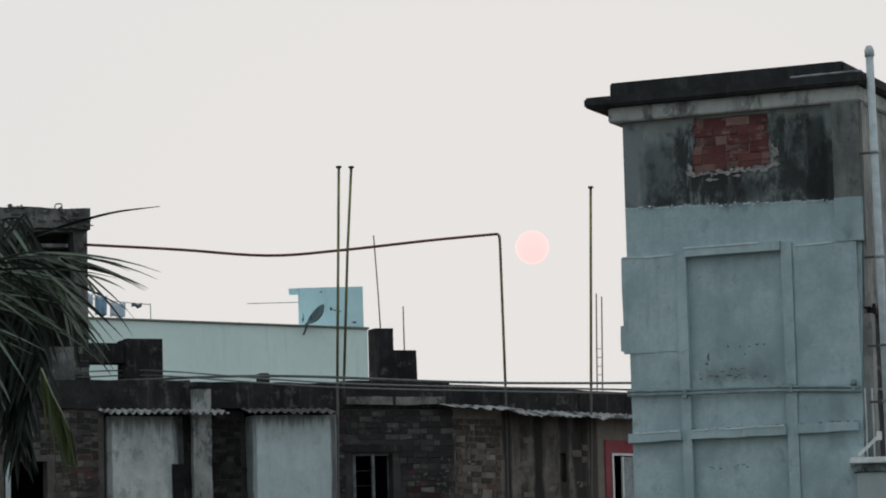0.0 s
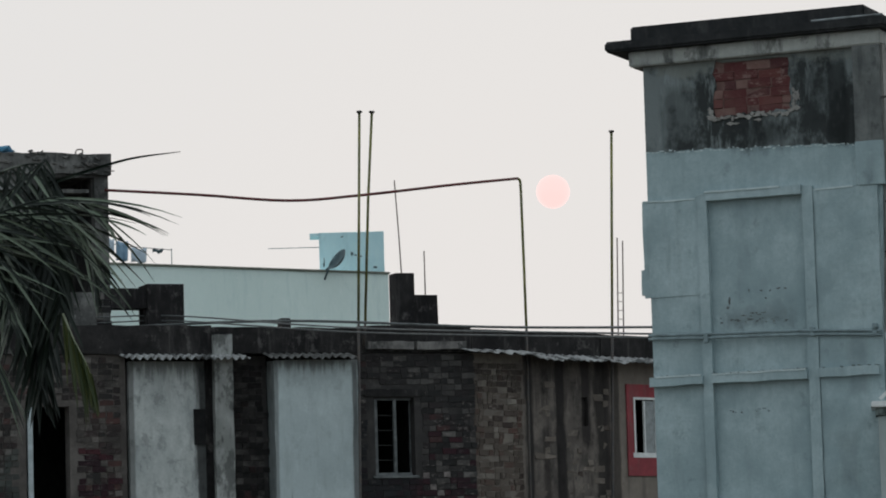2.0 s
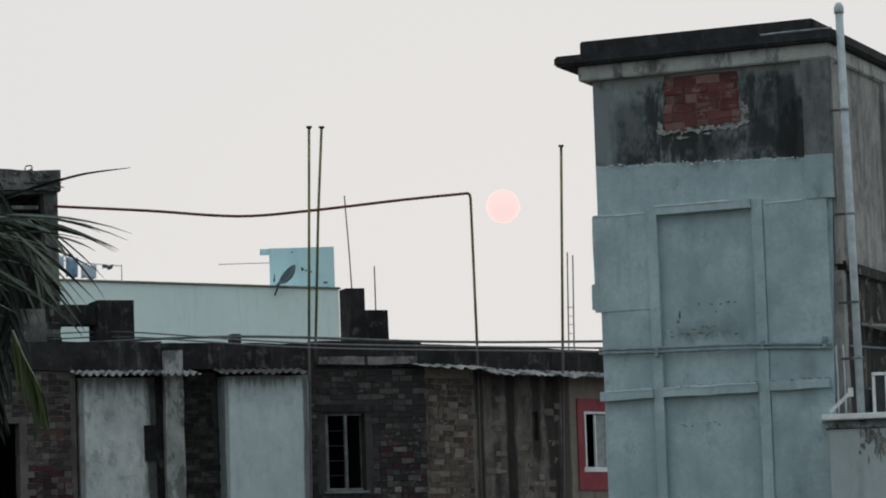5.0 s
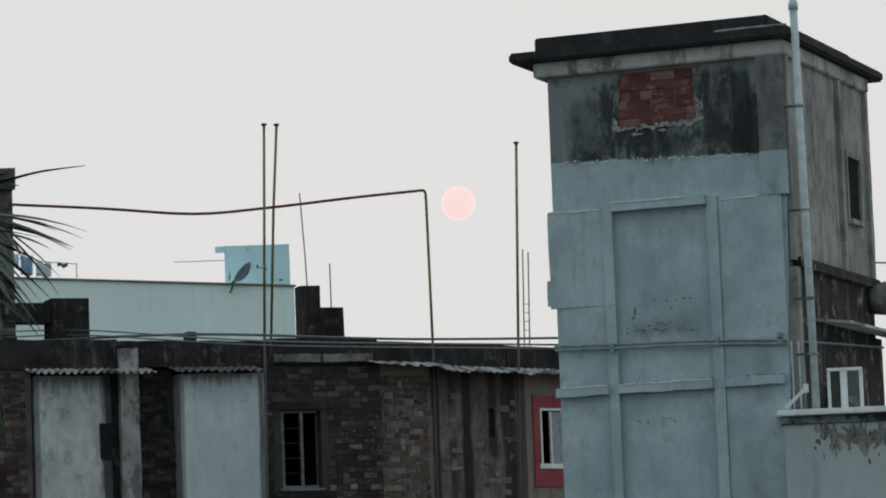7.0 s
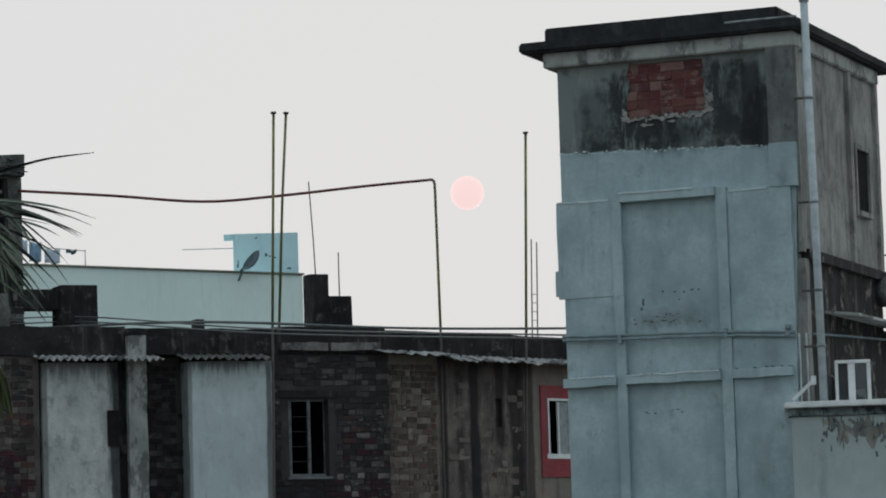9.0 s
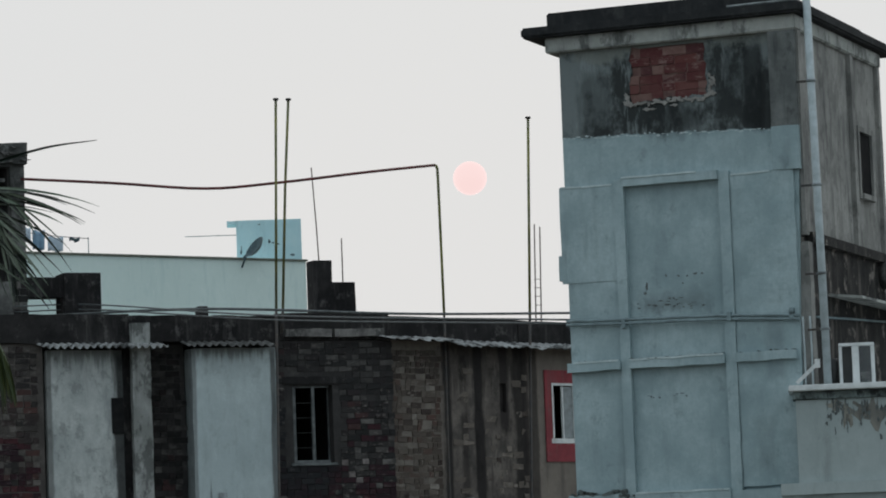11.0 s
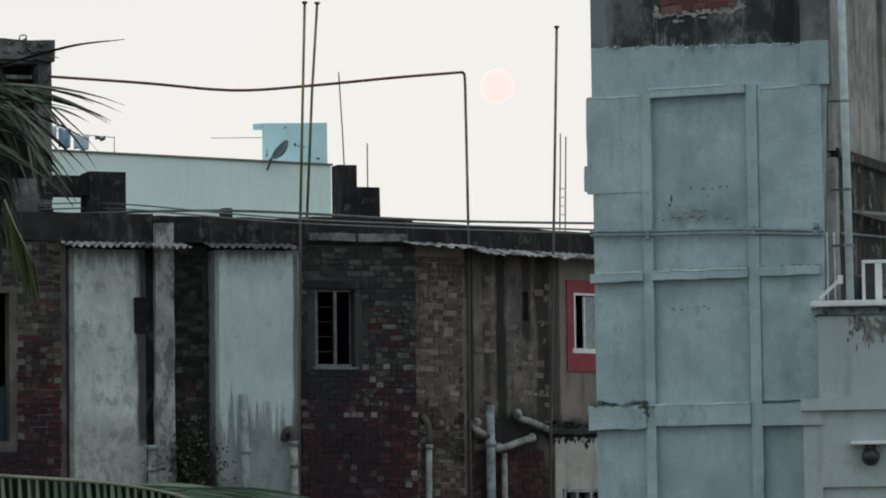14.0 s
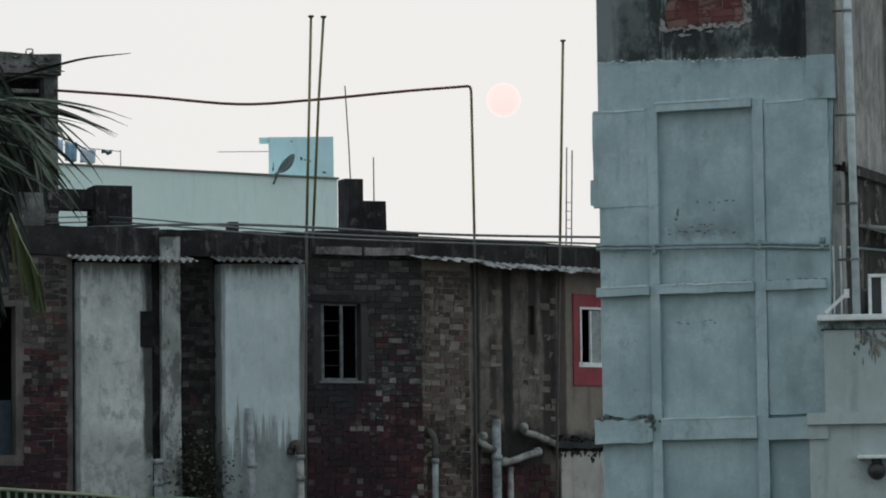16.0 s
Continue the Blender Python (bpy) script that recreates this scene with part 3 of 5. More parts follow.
def corrugated(x0, x1, y0, y1, z0, drop, pitch=0.075, depth=0.018, jag=0.012):
    """A corrugated sheet, sloping from y1 at the wall down to y0 at its free, chipped edge."""
    bm = bmesh.new()
    n = int((x1 - x0) / pitch * 8)
    top = []
    for i in range(n + 1):
        x = x0 + (x1 - x0) * i / n
        dz = depth * math.sin(2 * math.pi * (x - x0) / pitch)
        edge = noise.noise(Vector((x * 4, z0, 0))) * jag * 2
        top.append([(x, y1, z0 + dz), (x, (y0 + y1) / 2, z0 - drop / 2 + dz), (x, y0 + edge, z0 - drop + dz + edge * 0.4)])
    vs = [[bm.verts.new(p) for p in col] for col in top]
    lo = [[bm.verts.new((a, b, c - 0.007)) for a, b, c in col] for col in top]
    for i in range(n):
        for k in range(2):
            bm.faces.new((vs[i][k], vs[i][k + 1], vs[i + 1][k + 1], vs[i + 1][k])).smooth = True
            bm.faces.new((lo[i][k], lo[i + 1][k], lo[i + 1][k + 1], lo[i][k + 1])).smooth = True
        bm.faces.new((vs[i][2], lo[i][2], lo[i + 1][2], vs[i + 1][2]))
    return bm


def chip(bm, x, z, w, h, y0, y1, rng, n=9):
    """A small ragged flake lying on a wall."""
    a = [(x + math.cos(2 * math.pi * k / n) * w * rng.uniform(0.2, 1.1), z + math.sin(2 * math.pi * k / n) * h * rng.uniform(0.2, 1.1)) for k in range(n)]
    front = [bm.verts.new((p, y0, q)) for p, q in a]
    back = [bm.verts.new((p, y1, q)) for p, q in a]
    bm.faces.new(front)
    for k in range(n):
        bm.faces.new((front[k], back[k], back[(k + 1) % n], front[(k + 1) % n]))


rng = random.Random(7)

# ---- ground and the sun's disc ----
bm = bmesh.new()
ring = [bm.verts.new((0, 0, 0))]
last = None
for rad in (20, 60, 200, 800, 4500):
    cur = [bm.verts.new((math.cos(2 * math.pi * k / 48) * rad, math.sin(2 * math.pi * k / 48) * rad, 0)) for k in range(48)]
    for k in range(48):
        if last:
            bm.faces.new((last[k], cur[k], cur[(k + 1) % 48], last[(k + 1) % 48]))
        else:
            bm.faces.new((ring[0], cur[k], cur[(k + 1) % 48]))
    last = cur
solo("ground", bm, M_GROUND, "bare dusty earth between the houses", "ground", kind="structure")

bm = bmesh.new()
bmesh.ops.create_uvsphere(bm, u_segments=48, v_segments=24, radius=4000 * math.tan(radians(0.267)))
for f in bm.faces:
    f.smooth = True
solo("sun", bm, M_SUN, "pale pink setting sun in the haze", "sun", Matrix.Translation(Vector(EYE) + SUN_WAY * 4000), kind="structure")

# ---- stair tower: local x along the front, y into it ----
TOWER = pose(3.247, 33.8, 0, 0, 0, -22)
tower = thing("stair_tower", "tall narrow stair tower, blue-grey paint under a blackened top", "building", TOWER)
W, D, TOP = 2.35, 2.85, 11.46
core = part("side_wall", holed(-W + 0.04, 0, 9.5, TOP, 0.03, D, []), M_GREYWALL, tower, "weathered grey render")
# the front coat of render, with the ragged hole that bares the bricks
bm = bmesh.new()
outer = [(-W, 0.0), (-0.09, 0.0), (-0.06, 8.7), (0.0, 10.2), (0.0, TOP), (-W, TOP)]
hole = []
hx0, hx1, hz0, hz1 = -1.63, -0.87, 10.90, 11.41
for (xa, za), (xb, zb), n in (((hx0, hz0), (hx1, hz0 + 0.01), 16), ((hx1, hz0 + 0.01), (hx1 - 0.02, hz1), 9), ((hx1 - 0.02, hz1), (hx0, hz1), 8), ((hx0, hz1), (hx0, hz0), 9)):
    for i in range(n):
        t = i / n
        j = 0.022 if za < hz1 or zb < hz1 else 0.004
        hole.append((xa + (xb - xa) * t + rng.uniform(-j, j), za + (zb - za) * t + rng.uniform(-j, j)))
loops = []
for pts in (outer, hole):
    vs = [bm.verts.new((x, 0.0, z)) for x, z in pts]
    loops += [bm.edges.new((vs[i], vs[(i + 1) % len(vs)])) for i in range(len(vs))]
bmesh.ops.triangle_fill(bm, edges=loops, use_beauty=True)
got = bmesh.ops.extrude_face_region(bm, geom=bm.faces[:])
bmesh.ops.translate(bm, verts=[v for v in got["geom"] if isinstance(v, bmesh.types.BMVert)], vec=(0, 0.032, 0))
front = part("front_wall", bm, M_TOWER, tower, "blue-grey painted render, bare and blackened at the top")
part("brick_backing", boxes((hx0 - 0.1, hx1 + 0.1, 0.022, 0.028, hz0 - 0.1, hz1 + 0.03)), M_PATCH, tower)
backing = part("brick_patch", boxes((hx0 - 0.08, hx1 + 0.08, 0.018, 0.0215, hz0 - 0.08, hz1 + 0.02)), M_PATCH, tower, "exposed red bricks in lime mortar")
lay_bricks(backing, hx0 - 0.04, hx1 + 0.06, hz0 - 0.015, hz1 + 0.01, (M_BRICK_P, M_BRICK_P), y=0.016, pitch=(0.235, 0.087), gap=0.008, proud=0.004, missing=0.03, heads=0.35, jag=0.006, rng=rng)
bm = bmesh.new()
for i in range(26):
    t = i / 25
    chip(bm, hx0 - 0.03 + t * (hx1 - hx0 + 0.08), hz0 - 0.02 + rng.uniform(-0.02, 0.012) + (0.03 if t > 0.9 else 0), rng.uniform(0.03, 0.055), rng.uniform(0.018, 0.036), -0.016, 0.01, rng)
for i in range(8):
    chip(bm, hx1 + 0.03 + rng.uniform(-0.015, 0.03), hz0 + i * 0.027, 0.03, 0.028, -0.012, 0.01, rng)
for x, z, w, h in ((hx0 - 0.05, hz0 + 0.05, 0.04, 0.05), (hx0 - 0.04, hz0 - 0.005, 0.05, 0.035), (hx0 + 0.17, hz0 - 0.085, 0.075, 0.026), (hx0 + 0.43, hz0 - 0.07, 0.05, 0.02), (hx1 + 0.07, hz0 + 0.12, 0.035, 0.07)):
    chip(bm, x, z, w, h, -0.008, 0.004, rng, 13)
part("broken_plaster_rim", bm, M_LIME, front, "crumbling pale plaster edge")
part("lower_wall", boxes((-W + 0.02, 0, 0.034, D, 8.95, 9.498), (-W + 0.02, 0, 0.034, D + 0.22, 0.0, 8.948)), M_BLACKWALL, tower, "mould-blackened render")
part("left_panel", worn(-2.40, -1.83, -0.028, 0.0, 9.2, 10.12, 0.006), M_PAINT, tower)
part("left_panel", worn(-2.34, -1.83, -0.02, 0.0, 7.18, 9.21, 0.006), M_PAINT, tower)
part("left_block", worn(-2.43, -2.34, -0.03, 0.12, 9.23, 9.47, 0.008), M_PAINT, tower)
part("right_panel", worn(-0.676, -0.055, -0.045, 0.0, 7.18, 10.12, 0.012, 0.07), M_TOWER, tower)
part("corner_pier", worn(-0.245, 0.02, -0.06, 0.03, 10.122, 10.535, 0.007), M_PAINT, tower)
part("corner_pier", worn(-0.24, 0.018, -0.056, 0.03, 10.537, 11.44, 0.007), M_PIER, tower, "bare grey render above the paint")
for x0, x1 in ((-1.83, -1.735), (-0.785, -0.68)):
    part("pilaster", worn(x0, x1, -0.06, 0.0, 5.0, 10.16, 0.005), M_PAINT, tower)
part("panel_head", worn(-1.733, -0.787, -0.09, 0.0, 10.085, 10.17, 0.005), M_PAINT, tower)
for x0, x1 in ((-2.36, -1.832), (-1.733, -0.787), (-0.678, -0.09)):
    part("string_course", worn(x0, x1, -0.1, 0.0, 8.345, 8.43, 0.009, 0.05), M_PAINT, tower)
# pale lips along the upper edges of the raised work: highlights put in as colour
for x0, x1, y0, z0 in ((-1.74, -1.0, -0.098, 10.158), (-2.39, -1.86, -0.034, 10.112), (-0.66, -0.285, -0.052, 10.11), (-1.72, -0.8, -0.106, 8.422), (-2.3, -1.85, -0.106, 8.424), (-1.72, -0.8, -0.096, 7.158)):
    part("edge_highlight", worn(x0, x1, y0, y0 + 0.03, z0, z0 + 0.016, 0.008, 0.04), M_EDGE, tower, "pale strip painted as the ledge's top highlight")
bm = bmesh.new()
for i in range(46):
    x = -2.33 + i * 0.0455
    chip(bm, x, 10.522 - 0.0385 * x + rng.uniform(-0.02, 0.012), rng.uniform(0.012, 0.035), rng.uniform(0.005, 0.014), -0.004, 0.003, rng)
part("paint_lip", bm, M_EDGE, front, "lumpy upper edge of the paint")["kind"] = "stuff"
bm = bmesh.new()
for i in range(40):
    x = rng.choice((rng.uniform(-1.72, -1.2), rng.uniform(-1.2, -0.8), rng.uniform(-0.66, -0.1), rng.uniform(-2.3, -1.85)))
    chip(bm, x, 8.436 + rng.uniform(-0.004, 0.006), rng.uniform(0.008, 0.026), rng.uniform(0.003, 0.006), -0.104, -0.02, rng)
part("ledge_grit", bm, M_GRIT, front, "broken dark bits on the ledges")["kind"] = "stuff"
broken = part("string_course", worn(-2.4, -1.832, -0.085, 0.0, 6.95, 7.17, 0.024, 0.05), M_PAINT, tower, "broken mossy ledge")
bm = bmesh.new()
for i in range(34):
    t = rng.random()
    chip(bm, -2.38 + 0.56 * t, 7.165 + rng.uniform(0.0, 0.03 + 0.025 * math.sin(t * 9.0)), rng.uniform(0.015, 0.06), rng.uniform(0.008, 0.018), -0.09 + 0.02 * (i % 3), -0.01, rng)
for i in range(14):
    chip(bm, -1.82 + rng.gauss(0, 0.03), 7.15 + rng.gauss(0, 0.04), rng.uniform(0.01, 0.03), rng.uniform(0.012, 0.03), -0.095, -0.02, rng)
part("moss", bm, M_GRIT, broken, "black moss clumps")["kind"] = "stuff"
part("string_course", worn(-1.733, -0.787, -0.09, 0.0, 6.965, 7.17, 0.005), M_PAINT, tower)
part("string_course", worn(-0.678, -0.2, -0.09, 0.0, 6.945, 7.15, 0.005), M_PAINT, tower)
for x0, x1 in ((-2.34, -1.832), (-1.733, -0.787), (-0.678, -0.2)):
    part("string_course", worn(x0, x1, -0.08, 0.0, 5.84, 6.05, 0.018, 0.06), M_CRUST, tower, "black mossy ledge")
part("lower_panel", worn(-1.72, -0.8, -0.02, 0.0, 4.6, 5.815, 0.004), M_PAINT, tower)
for x0, x1 in ((-2.42, -1.832), (-0.678, -0.2)):
    part("lower_panel", worn(x0, x1, -0.02, 0.0, 4.6, 5.83, 0.006), M_MOSSY, tower, "mossy lower panel")
bm = bmesh.new()
for x, z, w, h in ((-1.36, 9.21, 0.018, 0.022), (-1.24, 9.205, 0.015, 0.015), (-1.15, 9.2, 0.02, 0.012), (-1.07, 9.215, 0.03, 0.012), (-1.0, 9.21, 0.025, 0.012),
                   (-1.56, 9.12, 0.016, 0.045), (-1.58, 9.06, 0.018, 0.025), (-1.2, 9.13, 0.012, 0.01), (-0.52, 8.66, 0.03, 0.025), (-1.95, 8.98, 0.02, 0.03)):
    chip(bm, x, z, w, h, -0.003, 0.004, rng)
for i in range(26):
    chip(bm, rng.uniform(-1.7, -1.0), 8.93 + rng.uniform(-0.05, 0.07), rng.uniform(0.01, 0.05), rng.uniform(0.004, 0.013), -0.003, 0.004, rng)
for i in range(9):
    chip(bm, rng.uniform(-1.6, -1.2), 8.08 + rng.uniform(-0.02, 0.02), rng.uniform(0.01, 0.025), rng.uniform(0.006, 0.012), -0.003, 0.004, rng)
part("flaking", bm, M_FLAKE, front, "flaked dark spots in the paint")["kind"] = "stuff"
part("ring_beam", boxes((-2.47, 0.04, -0.07, D + 0.05, 11.44, 11.585), bevel=0.012), M_BEAM, tower, "grey weathered concrete beam")
part("roof_slab", boxes((-2.68, 0.12, -0.17, D + 0.36, 11.588, 11.69), bevel=0.02), M_SLAB, tower, "blackened projecting roof slab")
part("roof_upstand", boxes((-2.47, -0.12, 0.0, D, 11.692, 11.84), bevel=0.015), M_SLAB, tower, "blackened roof kerb")
# added strip: the highlight along the slab's top edge, as pale colour
part("slab_highlight", worn(-2.45, -0.14, -0.02, 0.0, 11.692, 11.706, 0.004, 0.1), M_GREYWALL, tower, "thin pale strip added as the slab edge's highlight")
part("slab_pipe", tubes((curve([(-0.6, -0.13, 11.7), (-0.3, -0.135, 11.703), (0.1, -0.13, 11.702)], 4), 0.012)), M_PVC_OLD, tower, "thin pale pipe lying on the slab edge")
part("corner_strip", worn(-0.1, 0.045, 0.02, 0.15, 8.07, 9.438, 0.01, 0.08), M_GREYWALL, tower, "bare beige render at the corner")
part("side_rib", worn(0.0, 0.045, 1.76, 1.86, 9.5, 11.438, 0.005), M_GREYWALL, tower)
part("side_rib", worn(0.0, 0.04, 0.0, 0.09, 9.5, 11.438, 0.005), M_GREYWALL, tower)
part("side_rib", worn(0.0, 0.04, D - 0.1, D, 9.5, 11.438, 0.005), M_GREYWALL, tower)
part("side_ledge", worn(0.0, 0.07, 0.1, D + 0.03, 9.44, 9.53, 0.008), M_BLACKWALL, tower)
# solid board; the stairwell's darkness is only its colour
swin = part("window", boxes((-0.02, 0.012, 2.0, 2.44, 10.08, 10.70)), M_VOID, tower, "dark stairwell window")
part("frame", boxes((0.0, 0.04, 1.95, 2.0, 10.03, 10.75), (0.0, 0.04, 2.44, 2.49, 10.03, 10.75), (0.0, 0.04, 2.0, 2.44, 10.70, 10.75), (0.0, 0.06, 2.0, 2.44, 10.03, 10.08)), M_GREYWALL, swin)
# lower side: sloping rain hood, round spout, conduit
bm = bmesh.new()
box(bm, 0.0, 0.34, 0.75, 3.5, 8.975, 9.0)
for v in bm.verts:
    v.co.z -= v.co.x * 0.12
part("rain_hood", bm, M_BEAM, tower, "thin sloping concrete rain hood")
bm = bmesh.new()
tube(bm, [(0.0, 2.72, 9.33), (0.16, 2.72, 9.33), (0.25, 2.74, 9.32)], [0.15, 0.17, 0.1], 16)
part("round_cistern", bm, M_HUT, tower, "mould-blackened rounded cistern")
part("side_conduit", tubes(([(0.03, 0.2, 8.74), (0.035, 1.5, 8.8), (0.03, 3.0, 8.86)], 0.012)), M_CONDUIT, tower)

down = thing("downpipe", "grey plastic drain pipe clamped to the stair tower's corner", "drainpipe", TOWER)
part("pipe", tubes(([(0.2, -0.08, 8.07), (0.187, -0.08, 9.6), (0.165, -0.08, 11.86)], 0.037), seg=14), M_PVC, down)
part("cap", tubes(([(0.165, -0.08, 11.84), (0.165, -0.08, 11.9), (0.165, -0.08, 11.94)], [0.046, 0.046, 0.026]), seg=14), M_PVC, down)
for z, x in ((8.6, 0.195), (9.12, 0.19), (9.95, 0.183), (10.93, 0.174)):
    c = part("clamp", tubes(([(x, -0.08, z - 0.012), (x, -0.08, z + 0.012)], 0.046), seg=14), M_PVC_OLD, down)
    part("bracket", boxes((0.03, x - 0.03, -0.085, -0.07, z - 0.01, z + 0.01)), M_DARKPIPE, c)
for x in (-0.02, 0.05):
    w = solo("conduit", tubes((curve([(x, -0.06, 8.73), (x + 0.005, -0.065, 8.4), (x, -0.06, 8.07)], 4), 0.009)), M_PVC, "thin pale conduit dropping beside the drain pipe", "conduit", TOWER, "conduits on the tower")

for k, dz in enumerate((0.0, -0.035)):
    run = thing("conduit", "painted conduit run across the tower's front", "conduit", TOWER, "conduits on the tower")
    part("tube", tubes((curve([(-2.36, -0.075, 8.835 + dz), (-1.6, -0.078, 8.81 + dz), (-0.8, -0.075, 8.79 + dz), (-0.05, -0.075, 8.745 + dz)], 5), 0.013)), M_CONDUIT, run)
    for x in (-1.78, -0.73, -0.12):
        part("saddle", boxes((x - 0.02, x + 0.02, -0.095, -0.02, 8.79 + dz - 0.018 - 0.02 * (x > -0.3), 8.79 + dz + 0.03)), M_CONDUIT, run)

solo("cable", tubes((curve([(0.02, 2.84, 9.71), (0.9, 3.6, 9.69), (2.6, 5.2, 9.72)], 6), 0.009), seg=6), M_CABLE, "thin black wire leading off the tower's rear corner", "cable", TOWER, "overhead cables")

# ---- annex beside the tower ----
ANNEX = pose(2.92, 33.4, 0, 0, 0, -5)
annex = thing("annex", "low grey-painted annex with ledges beside the stair tower", "building", ANNEX)
M_ANNEX = weathered("grey_annex_paint", (0.40, 0.45, 0.45), (0.33, 0.38, 0.38), (0.17, 0.19, 0.18), 0.3, 0.4, 0.85, 1.2, 0.3, 100.0)
aw = part("upper_wall", boxes((0.15, 4.0, 0.0, 0.3, 7.17, 7.93)), M_ANNEX, annex)
part("frieze", boxes((0.0, 4.0, 0.0, 0.3, 6.9, 7.06)), M_ANNEX, annex)
part("corner_pilaster", boxes((0.0, 0.17, 0.0, 0.3, 0.0, 6.9)), M_ANNEX, annex)
part("lamp_wall", boxes((0.17, 4.0, 0.0, 0.3, 6.36, 6.9)), M_ANNEX, annex)
part("recessed_panel", boxes((0.17, 4.0, 0.04, 0.3, 0.0, 6.36)), M_ANNEX, annex)
part("end_wall", boxes((3.8, 4.0, 0.302, 6.0, 0.0, 7.93), (0.45, 3.8, 5.8, 6.0, 0.0, 7.93)), M_ANNEX, annex)
part("ledge", worn(-0.02, 4.0, -0.07, 0.28, 7.062, 7.168, 0.005, 0.2), M_ANNEX, annex)
part("capital", boxes((-0.012, 0.17, -0.03, -0.002, 6.93, 7.06)), M_ANNEX, annex)
part("roof_band", worn(0.13, 4.0, -0.03, 0.3, 7.935, 8.006, 0.006, 0.2), M_MOSSY, annex)
part("roof_slab", boxes((0.09, 4.0, -0.1, 2.6, 8.01, 8.065), bevel=0.008), M_WHITE, annex, "white painted slab edge")
bm = bmesh.new()
for x, w, h in ((0.5, 0.09, 0.1), (0.62, 0.11, 0.3), (0.75, 0.11, 0.22), (0.88, 0.12, 0.34), (1.02, 0.1, 0.28), (1.15, 0.1, 0.16)):
    chip(bm, x, 7.93 - h / 2, w, h / 1.7, -0.003, 0.002, rng, 17)
bare = part("peeling", bm, M_BARE, aw, "bare beige patch where the paint peeled")
bare["kind"] = "stuff"
bm = bmesh.new()
for i in range(70):
    chip(bm, rng.choice((0.5, 0.63, 0.8, 0.95, 1.1)) + rng.gauss(0, 0.045), 7.92 - abs(rng.gauss(0, 0.14)), rng.uniform(0.006, 0.022), rng.uniform(0.015, 0.07), -0.006, 0.004, rng)
part("mould", bm, M_FLAKE, bare, "dark mould runs")["kind"] = "stuff"
win = thing("window_frame", "white double window frame standing on the annex slab", "window", ANNEX)
for x0, x1, z0, z1 in ((0.57, 0.6, 8.068, 8.43), (0.69, 0.755, 8.068, 8.43), (0.865, 0.9, 8.068, 8.43), (0.57, 0.9, 8.432, 8.462), (0.6, 0.865, 8.066, 8.085)):
    part("bar", boxes((x0, x1, 0.33, 0.38, z0, z1), bevel=0.004), M_WHITE, win)
part("pane", boxes((0.6, 0.69, 0.352, 0.358, 8.086, 8.43)), M_BLACK, win, "dark pane")
part("pane", boxes((0.755, 0.865, 0.352, 0.358, 8.086, 8.43)), M_GLASS, win)
part("backing", boxes((0.6, 0.9, 0.4, 0.41, 8.07, 8.43)), M_BLACKWALL, win, "stained board behind the pane")
solo("water_drum", tubes(([(0.5, 0.42, 8.066), (0.5, 0.42, 8.3), (0.5, 0.42, 8.33)], [0.07, 0.075, 0.05]), seg=16), M_BLACK, "small black plastic drum on the annex slab", "drum", ANNEX)
strut = thing("bracket", "white slanting bracket at the slab's end", "bracket", ANNEX)
part("arm", boxes((0.0, 0.28, -0.012, 0.012, -0.016, 0.016)), M_WHITE, strut, at=pose(0.17, -0.05, 8.085, 0, -42, 0))
part("plate", boxes((0.34, 0.39, -0.06, -0.04, 8.22, 8.3)), M_WHITE, strut)
lamp = thing("wall_lamp", "black round wall lamp under a white hood", "lamp", ANNEX)
bm = boxes((0.43, 0.76, -0.2, 0.0, 6.74, 6.775), bevel=0.008)
part("hood", bm, M_WHITE, lamp)
bm = bmesh.new()
bmesh.ops.create_uvsphere(bm, u_segments=20, v_segments=12, radius=0.085)
for f in bm.faces:
    f.smooth = True
part("globe", bm, M_BLACK, lamp, at=pose(0.605, -0.11, 6.63))
part("neck", tubes(([(0.605, -0.1, 6.68), (0.605, -0.1, 6.742)], 0.05), seg=12), M_BLACK, lamp)

# ---- the long brick house: west face (yaw 22) and north face (yaw 42) meet at its corner ----
LEFT = pose(-1.016, 51.5, 0, 0, 0, 22)
RIGHT = pose(-1.016, 51.5, 0, 0, 0, 42)
house = thing("brick_house", "old brick house with patched plaster and a sooty parapet", "house", LEFT)
TURN = pose(0, 0, 0, 0, 0, 20)
bw_left = part("brick_wall", holed(-9.5, -5.06, 0.0, 10.03, 0.0, 0.25, [(-6.47, -5.86, 7.3, 9.32)]), M_MORTAR_L, house, "sooty red brick wall")
part("plaster_bay", worn(-5.03, -3.95, -0.07, 0.25, 0.0, 9.93, 0.012, 0.25), M_PLASTER_A, house, "stained white plaster bay")
part("recess_wall", boxes((-3.95, -3.565, 0.02, 0.25, 0.0, 10.03)), M_PARAPET, house)
# solid near-black block in place of a shaded hole
part("slot_window", boxes((-4.12, -3.96, -0.1, -0.05, 8.78, 9.27)), M_VOID, house, "narrow dark slot")
part("pillar", worn(-3.83, -3.565, -0.16, -0.032, 0.0, 10.3, 0.012, 0.2), M_PILLAR, house, "chalky concrete pillar")
bw_rec = part("recess_brick_wall", boxes((-3.565, -2.97, 0.22, 0.4, 0.0, 10.03)), M_MORTAR, house)
part("plaster_bay", worn(-2.95, -1.72, -0.08, 0.25, 0.0, 9.95, 0.012, 0.25), M_PLASTER_B, house, "pale grey plaster bay with dark runs")
WIN = (-1.455, -0.86, 8.33, 9.42)
bw_mid = part("brick_wall", holed(-1.77, 0.05, 0.0, 10.05, 0.0, 0.25, [WIN]), M_MORTAR, house, "dark red brick wall")
